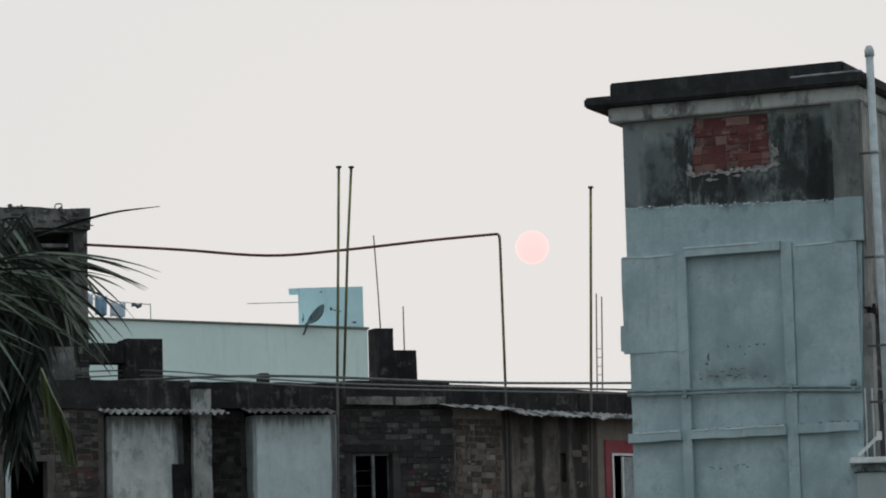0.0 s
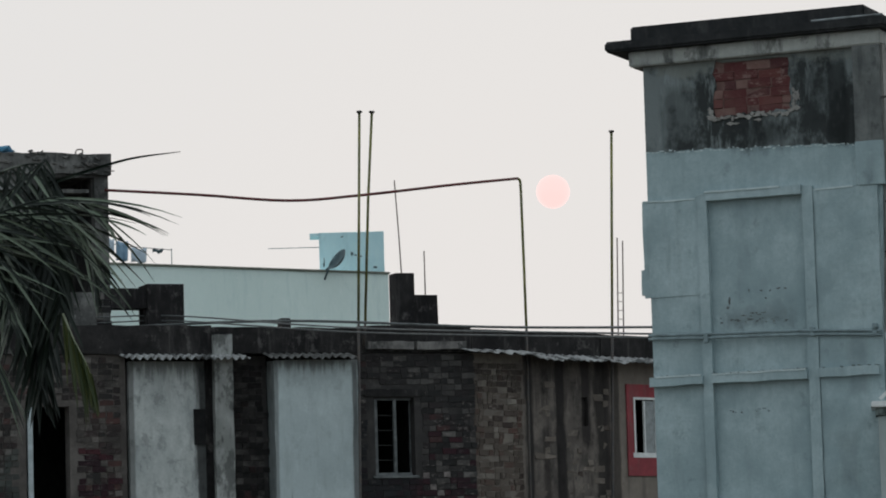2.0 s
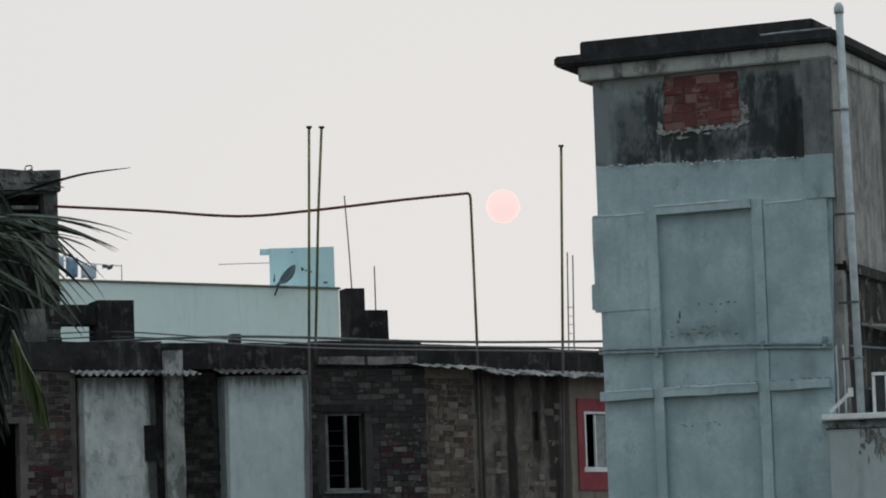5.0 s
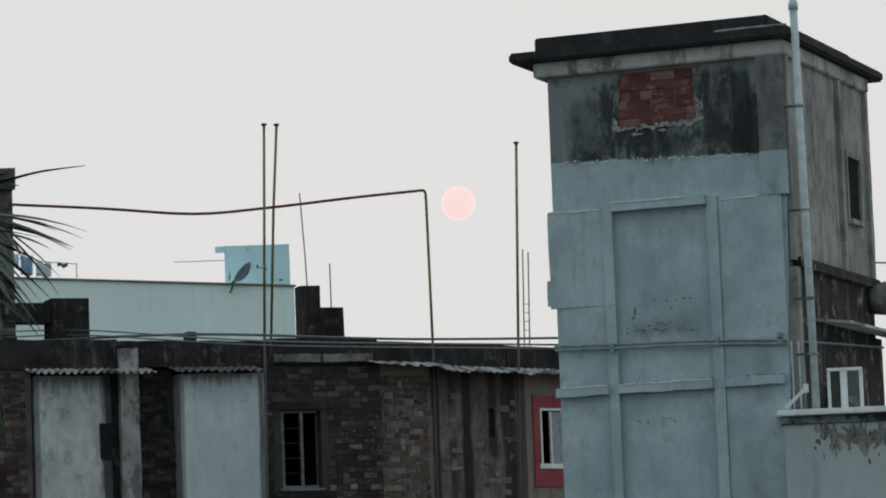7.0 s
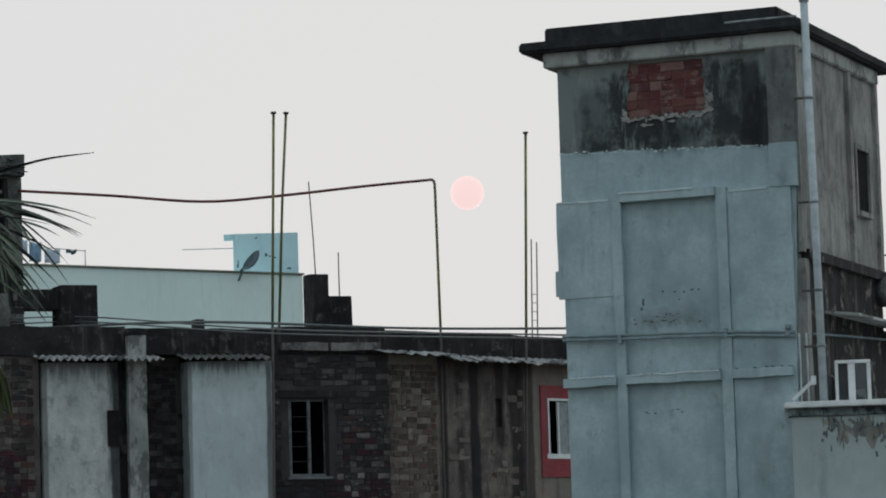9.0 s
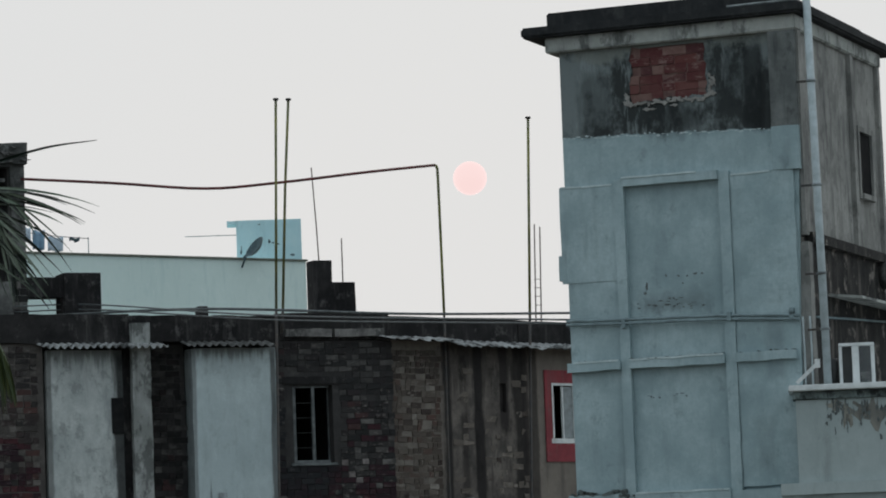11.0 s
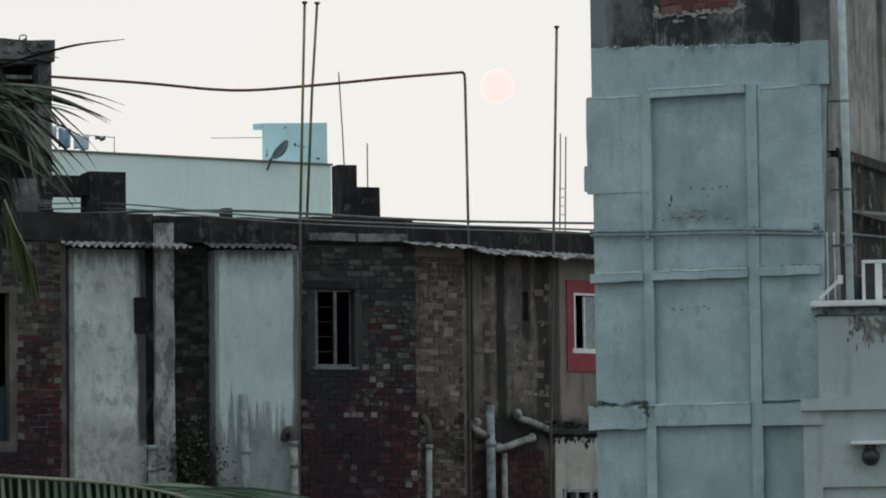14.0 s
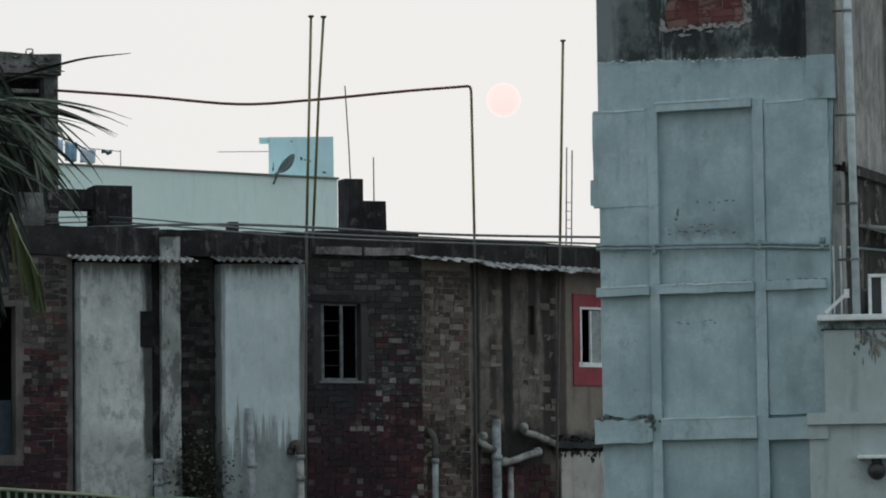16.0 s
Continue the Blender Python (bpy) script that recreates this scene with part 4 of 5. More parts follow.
part("parapet", worn(-9.5, -3.832, -0.06, 0.2, 10.032, 10.43, 0.02, 0.2), M_PARAPET, house)
part("parapet", worn(-3.83, -1.63, -0.03, 0.2, 10.052, 10.41, 0.02, 0.15), M_PARAPET, house)
part("parapet", worn(-1.62, 0.02, -0.02, 0.2, 10.06, 10.44, 0.012, 0.2), M_PARAPET, house)
for x0, x1 in ((-1.57, -0.885), (-0.83, -0.09)):
    part("coping", worn(x0, x1, -0.11, 0.0, 10.1, 10.21, 0.018, 0.08), M_COPING, house, "chipped grey cement coping")
part("lintel", worn(-1.6, -0.75, -0.03, 0.0, 9.44, 9.54, 0.008, 0.15), M_PARAPET, house)
part("roof", boxes((-9.5, 0.0, 0.2, 7.0, 10.05, 10.2)), M_PARAPET, house)
part("back_wall", boxes((-9.5, 2.2, 6.8, 7.0, 0.0, 10.04)), M_MORTAR, house)
# added inner walls, near-black in colour to stand for unlit rooms
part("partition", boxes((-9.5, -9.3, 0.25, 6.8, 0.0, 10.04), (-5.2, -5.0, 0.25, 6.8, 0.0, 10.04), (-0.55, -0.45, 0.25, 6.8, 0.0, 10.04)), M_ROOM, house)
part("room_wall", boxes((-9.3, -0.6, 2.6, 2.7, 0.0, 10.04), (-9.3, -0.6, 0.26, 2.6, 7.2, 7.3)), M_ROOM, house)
# window with three upright bars
w1 = part("window", boxes((WIN[0], WIN[0] + 0.06, 0.06, 0.11, WIN[2], WIN[3]), (WIN[1] - 0.015, WIN[1], 0.18, 0.22, WIN[2], WIN[3]),
                          (WIN[0] + 0.06, WIN[1] - 0.03, 0.06, 0.11, WIN[3] - 0.03, WIN[3]), (WIN[0] + 0.06, WIN[1] - 0.03, 0.06, 0.11, WIN[2], WIN[2] + 0.04)), M_GREYFRAME, house, "grey window frame standing open on a dark room")
part("mullion", boxes((-1.155, -1.115, 0.05, 0.11, WIN[2] + 0.04, WIN[3] - 0.03)), M_GREYFRAME, w1)
for z in (8.55, 8.76, 8.97, 9.18):
    part("grille_bar", boxes((WIN[0] + 0.05, -1.155, 0.13, 0.136, z - 0.004, z + 0.004)), M_BLACK, w1)
part("sill", boxes((WIN[0] - 0.05, WIN[1] + 0.04, -0.04, 0.06, WIN[2] - 0.04, WIN[2] - 0.003), bevel=0.006), M_GREYFRAME, w1)
d1 = part("door", boxes((-6.46, -5.87, 0.2, 0.24, 7.3, 8.05)), M_BOARD, house, "low blue-grey board in the doorway")
part("post", boxes((-6.44, -6.37, 0.02, 0.1, 7.3, 9.31)), M_PVC, d1)

# right face
part("slot_back", boxes((2.1, 2.3, 0.07, 0.09, 9.0, 9.5)), M_TAN, house, "", TURN)
rw = part("plaster_wall", holed(1.0, 2.72, 0.0, 10.06, 0.0, 0.25, [(2.13, 2.25, 9.05, 9.47)]), M_TAN, house, "brown stained plaster wall", TURN)
bw_tan = part("brick_wall", boxes((0.0, 1.0, 0.0, 0.25, 0.0, 10.06)), M_MORTAR_T, house, "lime-smeared brown brick wall", TURN)
RW, LW = (3.13, 3.59, 8.62, 9.49), (2.86, 3.75, 5.36, 6.6)
part("plaster_wall", holed(2.72, 7.0, 6.75, 10.06, -0.01, 0.25, [RW]), M_TAN_R, house, "beige dirty plaster wall", TURN)
part("spandrel", holed(2.72, 7.0, 0.0, 7.36, -0.03, 0.25, [LW]), M_PALEBAND, house, "pale plaster band", TURN)
part("parapet", worn(0.02, 7.0, -0.03, 0.2, 10.07, 10.40, 0.012, 0.3), M_PARAPET, house, "", TURN)
edge = part("slab_edge", worn(2.5, 7.0, -0.11, -0.012, 7.4, 7.5, 0.045, 0.06), M_SLAB, house, "black mossy slab edge", TURN)
bm = bmesh.new()
for i in range(90):
    x = 2.55 + rng.random() * 1.8
    chip(bm, x, 7.385 - rng.random() ** 4 * 0.14, rng.uniform(0.015, 0.06), rng.uniform(0.02, 0.07), -0.036, -0.02, rng)
    chip(bm, x, 7.51 + rng.random() ** 3 * 0.08, rng.uniform(0.012, 0.04), rng.uniform(0.012, 0.04), -0.1, -0.005, rng)
part("moss", bm, M_SLAB, edge, "black moss hanging from the slab edge")["kind"] = "stuff"
part("parapet_pier", worn(2.5, 2.75, -0.05, 0.0, 10.1, 10.38, 0.01, 0.1), M_PARAPET, house, "", TURN)
part("roof", boxes((-0.2, 7.0, 0.2, 5.0, 10.06, 10.2)), M_PARAPET, house, "", TURN)
# inner walls here too have the rooms' shade in their colour
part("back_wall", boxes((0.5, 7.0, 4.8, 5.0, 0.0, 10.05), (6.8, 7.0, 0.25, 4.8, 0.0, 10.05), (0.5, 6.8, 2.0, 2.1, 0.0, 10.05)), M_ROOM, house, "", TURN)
sur = part("window_surround", holed(3.0, 3.74, 8.33, 9.68, -0.035, -0.012, [RW]), M_REDPAINT, house, "faded red painted surround", TURN)
rf = part("window", boxes((RW[0] + 0.215, RW[1] - 0.03, -0.02, -0.014, RW[2] + 0.05, RW[3] - 0.05)), M_SHUTTER, house, "white framed window with a grey shutter", TURN)
for x0, x1, z0, z1 in ((RW[0], RW[0] + 0.03, RW[2], RW[3]), (RW[1] - 0.03, RW[1], RW[2], RW[3]), (RW[0] + 0.2, RW[0] + 0.225, RW[2] + 0.05, RW[3] - 0.05),
                       (RW[0] + 0.03, RW[1] - 0.03, RW[3] - 0.035, RW[3]), (RW[0] - 0.03, RW[1] + 0.03, RW[2] - 0.02, RW[2] + 0.05)):
    part("frame_bar", boxes((x0, x1, -0.045, -0.01, z0, z1)), M_WHITE, rf)
lf = part("window", boxes((LW[0], LW[1], 0.08, 0.086, LW[2], LW[3])), M_GLASS, house, "pale framed lower window", TURN)
# added panel: room shade behind the panes, given as dark colour
part("shade_panel", boxes((LW[0], LW[1], 0.16, 0.17, LW[2], LW[3])), M_ROOM, lf, "near-black panel added behind the glass for the room's shade")
for x0, x1, z0, z1 in ((LW[0], LW[0] + 0.06, LW[2], LW[3]), (LW[0] + 0.24, LW[0] + 0.31, LW[2] + 0.05, LW[3] - 0.05), (LW[0] + 0.52, LW[0] + 0.58, LW[2] + 0.05, LW[3] - 0.05), (LW[1] - 0.05, LW[1], LW[2], LW[3]),
                       (LW[0] + 0.06, LW[1] - 0.05, LW[3] - 0.05, LW[3]), (LW[0] - 0.03, LW[1], LW[2] - 0.04, LW[2] + 0.05)):
    part("frame_bar", boxes((x0 + 0.012, x1 - 0.012, -0.05, 0.07, z0, z1)), M_PVC_OLD, lf)

# sheet awnings
aw1 = solo("sheet_awning", corrugated(-5.15, -3.37, -0.42, 0.0, 10.03, 0.08, pitch=0.105, depth=0.024, jag=0.03), M_SHEET, "chipped corrugated cement sheet over a plaster bay", "awning", LEFT, "awnings")
solo("sheet_awning", corrugated(-3.09, -1.82, -0.4, 0.0, 10.045, 0.08, pitch=0.11, depth=0.02, jag=0.035), M_SHEET_D, "short sooty corrugated cement sheet over the pale bay", "awning", LEFT, "awnings")
solo("sheet_awning", corrugated(-0.2, 1.12, -0.38, -0.035, 10.11, 0.07, pitch=0.22, depth=0.012, jag=0.14), M_SHEET, "broken end length of corrugated sheet under the parapet", "awning", RIGHT, "awnings")
solo("sheet_awning", corrugated(1.08, 5.0, -0.35, -0.035, 10.075, 0.1, pitch=0.13, depth=0.01, jag=0.07), M_SHEET, "long weathered corrugated sheet under the parapet", "awning", RIGHT, "awnings")

# pipes on the walls
def off(at, pts):
    """Points given by their place along the wall's face, seen square on, and their distance from it."""
    k = math.tan(at.to_euler().z)
    return [(x + y * k, y, z) for x, y, z in pts]


def drain(name, at, pts, r, material, label, joints=(), head=None):
    pts, joints, head = off(at, pts), off(at, joints), off(at, head) if head else None
    t = thing(name, label, "drainpipe", at, "wall drains")
    part("pipe", tubes((pts, r), seg=12), material, t)
    for x, y, z in joints:
        part("joint", tubes(([(x, y, z - 0.035), (x, y, z + 0.035)], r * 1.25), seg=12), material, t)
    if head:
        part("elbow", tubes((head, r * 1.1), seg=12), M_DARKPIPE, t)


drain("drainpipe", LEFT, [(-3.83, -0.2, 4.0), (-3.83, -0.2, 7.22)], 0.062, M_PVC_OLD, "short grey plastic drain pipe with a collar", ((-3.83, -0.2, 7.2), (-3.83, -0.2, 6.9)))
drain("drainpipe", LEFT, [(-2.44, -0.24, 4.0), (-2.47, -0.24, 6.5), (-2.51, -0.24, 7.93)], 0.06, M_PVC_OLD, "open-ended grey plastic drain pipe on pale plaster", ((-2.48, -0.24, 7.14),))
drain("drainpipe", LEFT, [(-1.76, -0.24, 4.0), (-1.77, -0.24, 7.3)], 0.055, M_PVC_DIRTY, "dirty drain pipe with a blackened elbow", ((-1.77, -0.24, 6.95), (-1.77, -0.24, 7.25)),
      curve([(-1.77, -0.24, 7.28), (-1.79, -0.22, 7.42), (-1.88, -0.16, 7.42), (-1.92, -0.12, 7.3)], 4))
drain("drainpipe", RIGHT, [(0.27, -0.1, 4.0), (0.28, -0.1, 6.0), (0.30, -0.1, 7.25)], 0.045, M_PVC_OLD, "grey drain pipe with a black elbow", ((0.3, -0.1, 7.2),),
      curve([(0.3, -0.1, 7.24), (0.29, -0.1, 7.48), (0.22, -0.06, 7.6), (0.18, 0.0, 7.62)], 4))
drain("drainpipe", RIGHT, [(1.475, -0.14, 4.0), (1.475, -0.14, 6.0), (1.47, -0.14, 7.8)], 0.066, M_PVC_OLD, "thick grey soil pipe rising above its branches", ((1.475, -0.14, 7.25), (1.475, -0.14, 5.6)))
drain("drainpipe", RIGHT, [(1.735, -0.1, 4.0), (1.735, -0.1, 7.12)], 0.045, M_PVC_DIRTY, "thin dirty waste pipe beside the soil pipe")
br = thing("pipe_branch", "dirty white branch pipes joining the soil pipe", "drainpipe", RIGHT, "wall drains")
part("branch", tubes((curve(off(RIGHT, [(1.13, -0.02, 7.56), (1.2, -0.12, 7.46), (1.32, -0.14, 7.39), (1.47, -0.14, 7.36)]), 4), 0.052), seg=12), M_PVC_DIRTY, br)
part("branch", tubes((curve(off(RIGHT, [(1.5, -0.14, 7.18), (1.75, -0.16, 7.2), (2.0, -0.16, 7.27), (2.28, -0.14, 7.34)]), 4), 0.052), seg=12), M_PVC_DIRTY, br)
part("branch", tubes((curve(off(RIGHT, [(1.98, -0.06, 7.72), (2.05, -0.12, 7.62), (2.25, -0.13, 7.58), (2.6, -0.1, 7.47)]), 4), 0.052), seg=12), M_PVC_DIRTY, br)
for x, z in ((1.88, 7.69), (2.15, 7.34), (1.09, 7.55), (1.5, 7.19)):
    part("socket", tubes(([(x - 0.04, -0.13, z - 0.01), (x + 0.04, -0.13, z + 0.01)], 0.066), seg=12), M_PVC_DIRTY, br)

# standing poles, bent pipe, rods
def pole(at, pts, r, label, flange=True):
    pts = off(at, pts)
    t = thing("pole", label, "pole", at, "roof poles")
    top = [q for q in pts if q[2] >= 10.4]
    part("shaft", tubes((top, r)), M_POLE, t)
    # same pole below the parapet top, its shading given by a darker material
    low = [q for q in pts if q[2] < 10.4]
    if low:
        part("shaded_shaft", tubes(([*low, top[0]], r * 0.98)), M_DARKPIPE, t)
    if flange:
        x, y, z = pts[-1]
        part("flange", tubes(([(x, y, z - 0.01), (x, y, z + 0.012), (x, y, z + 0.03)], [r, r * 2.2, r * 1.9]), seg=10), M_DARKPIPE, t)


pole(LEFT, [(-1.73, -0.22, 4.0), (-1.71, -0.22, 6.5), (-1.645, -0.22, 10.45), (-1.55, -0.22, 13.43)], 0.02, "thin olive steel pole rising beside the parapet")
pole(LEFT, [(-1.58, -0.1, 10.15), (-1.55, -0.1, 10.5), (-1.46, -0.1, 12.2), (-1.37, -0.1, 13.45)], 0.02, "thin leaning steel pole tied to its neighbour")
pole(RIGHT, [(2.57, -0.2, 4.0), (2.66, -0.2, 7.5), (2.78, -0.2, 10.45), (2.90, -0.2, 13.38)], 0.02, "tall thin steel pole in front of the stained wall")
bent = thing("bent_pipe", "red-brown pipe bridging the roof and bent down the wall", "pipe", LEFT)
turned = [TURN @ Vector(p) for p in off(RIGHT, ((1.02, -0.1, 12.60), (1.055, -0.1, 12.585), (1.07, -0.1, 12.54), (1.075, -0.1, 12.4), (1.09, -0.1, 11.2), (1.098, -0.1, 10.42)))]
part("span", tubes((curve([*off(LEFT, [(-5.44, 1.05, 12.44), (-4.0, 0.4, 12.31), (-2.65, -0.05, 12.19), (-1.58, -0.1, 12.275), (-0.2, -0.1, 12.445)]), turned[0]], 5), 0.02)), M_GAS, bent)
part("drop", tubes((turned, 0.021)), M_POLE, bent, "yellow-green painted length")
part("wall_run", tubes(([TURN @ Vector(p) for p in off(RIGHT, ((1.098, -0.1, 10.42), (1.08, -0.1, 8.4), (1.09, -0.1, 5.3), (1.09, -0.1, 4.0)))], 0.018)), M_DARKPIPE, bent)

# ---- on the roof ----
ROOF = pose(-1.016, 52.7, 0, 0, 0, 22)
solo("column_stub", worn(-1.13, -0.85, 0.0, 0.3, 10.2, 11.31, 0.008, 0.3), M_PARAPET, "blackened concrete column stub on the roof", "column", ROOF, "column stubs")
solo("column_stub", worn(-0.845, -0.49, 0.02, 0.32, 10.2, 11.0, 0.008, 0.3), M_PARAPET, "short blackened concrete column stub", "column", ROOF, "column stubs")
for pts, lab in (([(-0.99, 0.15, 11.3), (-1.01, 0.15, 11.8), (-1.06, 0.15, 12.68)], "long bent rusty rod in a column stub"), ([(-0.63, 0.15, 11.0), (-0.63, 0.15, 11.65)], "short rusty rod in a column stub")):
    solo("rebar", tubes((pts, 0.01)), M_REBAR, lab, "rod", ROOF, "rebars")
cage = thing("starter_cage", "two rusty starter rods tied with small rings", "rod", RIGHT, "rebars")
for x, h in ((3.28, 11.9), (3.39, 11.86)):
    part("rod", tubes(([(x - 0.05, 0.35, 10.2), (x - 0.03, 0.35, 10.9), (x, 0.35, h)], 0.01)), M_REBAR, cage)
for k in range(5):
    z = 10.55 + k * 0.13
    part("tie", tubes(([(3.235, 0.35, z), (3.355, 0.35, z + 0.008)], 0.005)), M_REBAR, cage)
solo("roof_frame", boxes((-5.39, -4.87, 0.0, 0.35, 10.78, 11.06), (-4.87, -4.34, -0.05, 0.42, 10.2, 11.12)), M_PARAPET, "blackened concrete beam stub on the roof", "beam", ROOF)
solo("roof_block", boxes((-2.98, -2.84, -0.3, -0.1, 10.2, 10.62), bevel=0.01), M_PARAPET, "small dark block behind the parapet", "block", ROOF)
hut = thing("stair_hut", "old mossy rooftop stair hut with an open front", "hut", ROOF)
part("roof_slab", worn(-9.0, -5.37, -0.08, 2.5, 12.66, 12.95, 0.022, 0.09), M_HUT, hut, "mossy concrete slab")
bm = bmesh.new()
for i in range(70):
    chip(bm, rng.uniform(-8.6, -5.38), rng.choice((12.92, 12.7, 12.8)) + rng.gauss(0, 0.03), rng.uniform(0.03, 0.1), rng.uniform(0.012, 0.04), -0.115, -0.06, rng)
part("broken_mortar", bm, M_COPING, hut, "crumbling mortar on the slab's face")["kind"] = "stuff"
hw = part("wall", holed(-9.0, -5.40, 10.2, 12.66, 0.0, 0.2, [(-6.42, -5.6, 11.0, 12.62), (-8.2, -7.0, 11.0, 12.5)]), M_HUT, hut, "dark brick and concrete wall")
part("end_wall", boxes((-5.6, -5.40, 0.2, 2.4, 10.2, 12.66), (-9.0, -5.6, 2.2, 2.4, 10.2, 12.66)), M_PARAPET, hut)
part("hood", worn(-6.35, -5.75, -0.25, 0.0, 12.37, 12.42, 0.012, 0.08), M_HUT, hut)
part("hood", worn(-8.4, -6.75, -0.3, 0.0, 12.4, 12.46, 0.015, 0.12), M_SHEET, hut, "pale sheet hood")
bm = bmesh.new()
bmesh.ops.create_icosphere(bm, subdivisions=4, radius=1.0)
for v in bm.verts:
    d = noise.noise(v.co * 2.3 + Vector((4, 1, 7))) * 0.5 + noise.noise(v.co * 6.0) * 0.22
    v.co = Vector((v.co.x * 0.42 * (1 + d), v.co.y * 0.3 * (1 + d), max(0.0, v.co.z * 0.1 + 0.05) * (1 + d)))
solo("plastic_sheet", bm, M_BLUEPLASTIC, "crumpled blue plastic sheet on the stair hut's roof", "plastic sheet", ROOF @ pose(-7.12, 0.3, 12.92))
solo("iron_hook", tubes((curve([(-5.83, 0.1, 12.95), (-5.83, 0.1, 13.02), (-5.74, 0.1, 13.03), (-5.74, 0.1, 12.95)], 3), 0.01)), M_REBAR, "bent iron hook on the hut's roof", "hook", ROOF)

# ---- pale aqua house behind ----
FAR = pose(-3.243, 78.0, 0, 0, 0, 34)
aqua = thing("aqua_house", "pale aqua house with a plain roof parapet", "house", FAR)
part("wall", boxes((-12.0, 0.0, 0.0, 6.0, 0.0, 13.9)), M_CYAN, aqua)
part("coping", boxes((-12.0, 0.03, -0.05, 0.25, 13.902, 13.945), bevel=0.01), M_COPE, aqua, "thin grey coping")
TANK = FAR @ pose(-0.04, 0.08, 0, 0, 0, -31)
tank = thing("tank_room", "aqua painted water tank room on the roof", "tank room", TANK)
part("wall", boxes((-1.40, 0.0, 0.0, 1.2, 13.6, 14.84)), M_AQUA, tank)
part("eave", boxes((-1.6, -1.4, -0.02, 0.6, 14.76, 14.83)), M_AQUA, tank)
bm = bmesh.new()
for x, z, w, h in ((-0.70, 14.37, 0.04, 0.05), (-0.62, 14.34, 0.035, 0.03), (-0.54, 14.39, 0.025, 0.04), (-0.5, 14.31, 0.05, 0.022), (-0.9, 14.74, 0.05, 0.02), (-0.2, 14.06, 0.05, 0.04), (-1.3, 14.2, 0.03, 0.12)):
    chip(bm, x, z, w, h, -0.006, 0.002, rng)
part("stain", bm, M_DISH, tank, "dark flaked marks")
dish = thing("satellite_dish", "teal-grey satellite dish on a short arm", "satellite dish", FAR)
bm = bmesh.new()
bmesh.ops.create_uvsphere(bm, u_segments=24, v_segments=16, radius=0.38)
bmesh.ops.delete(bm, geom=[v for v in bm.verts if v.co.z > -0.25], context="VERTS")
for f in bm.faces:
    f.smooth = True
part("bowl", bm, M_DISH, dish, at=Matrix.Translation((-1.72, -0.36, 14.3)) @ Vector((-0.8, 0.05, 0.59)).to_track_quat("Z", "Y").to_matrix().to_4x4())
part("arm", tubes(([(-1.5, -0.15, 14.12), (-1.66, -0.1, 13.72)], 0.022), ([(-1.57, -0.12, 13.98), (-1.57, 0.05, 13.9)], 0.02)), M_DISH, dish)
solo("antenna", tubes(([(-1.38, 0.02, 14.53), (-2.5, 0.02, 14.53)], 0.008), ([(-1.8, -0.1, 14.52), (-1.8, 0.12, 14.55)], 0.01), ([(-2.2, -0.1, 14.51), (-2.2, 0.12, 14.54)], 0.01)), M_CONDUIT, "thin grey antenna boom fixed to the tank room", "antenna", TANK)
for x, w, z0, z1, m, lab in ((-6.68, 0.14, 14.15, 14.45, M_PALECLOTH, "pale cloth hung out on the roof"), (-6.5, 0.28, 14.0, 14.4, M_BLUECLOTH, "blue cloth hung out on the roof"),
                             (-6.15, 0.36, 13.98, 14.28, M_PALECLOTH, "pale blue cloth hung out on the roof"), (-5.65, 0.25, 14.2, 14.28, M_DISH, "dark cloth folded over the line")):
    bm = bmesh.new()
    rows = [[bm.verts.new((x + w * i / 8, 0.15 + 0.04 * math.sin(i * 1.7) * (1 - k / 4), z0 + (z1 - z0) * k / 4 + 0.02 * math.sin(i))) for i in range(9)] for k in range(5)]
    for a, b in zip(rows, rows[1:]):
        for i in range(8):
            bm.faces.new((a[i], a[i + 1], b[i + 1], b[i])).smooth = True
    ob = solo("cloth", bm, m, lab, "cloth", FAR, "washing")
    mod = ob.modifiers.new("thick", "SOLIDIFY")
    mod.thickness = 0.01
line = thing("washing_line", "thin washing line between two rooftop posts", "washing line", FAR)
part("cord", tubes(([(-7.2, 0.15, 14.5), (-6.4, 0.15, 14.32), (-5.2, 0.15, 14.27)], 0.008)), M_CABLE, line)
for x, z in ((-7.2, 14.53), (-5.2, 14.3)):
    part("post", tubes(([(x, 0.15, 13.9), (x, 0.15, z)], 0.01)), M_CONDUIT, line)

# ---- cables from the roof to the tower ----
def cable(pts, r, label, material=M_CABLE):
    solo("cable", tubes((curve(pts, 10), r), seg=6), material, label, "cable", group="overhead cables")


cable([(-6.2, 50.5, 10.64), (-5.04, 50.5, 10.62), (-2.2, 43.4, 9.76), (1.1, 34.72, 8.86)], 0.011, "slack grey cable strung from the roof to the tower")
cable([(-6.2, 50.6, 10.57), (-5.04, 50.5, 10.55), (-2.2, 43.4, 9.71), (1.1, 34.72, 8.825)], 0.011, "second slack cable beside its twin")
cable([(-6.2, 50.9, 10.52), (-3.5, 50.0, 10.46), (-0.6, 50.9, 10.36), (2.3, 53.6, 10.5)], 0.02, "dark cable lying along the parapet")

# ---- weeds between the bays ----
bm = bmesh.new()
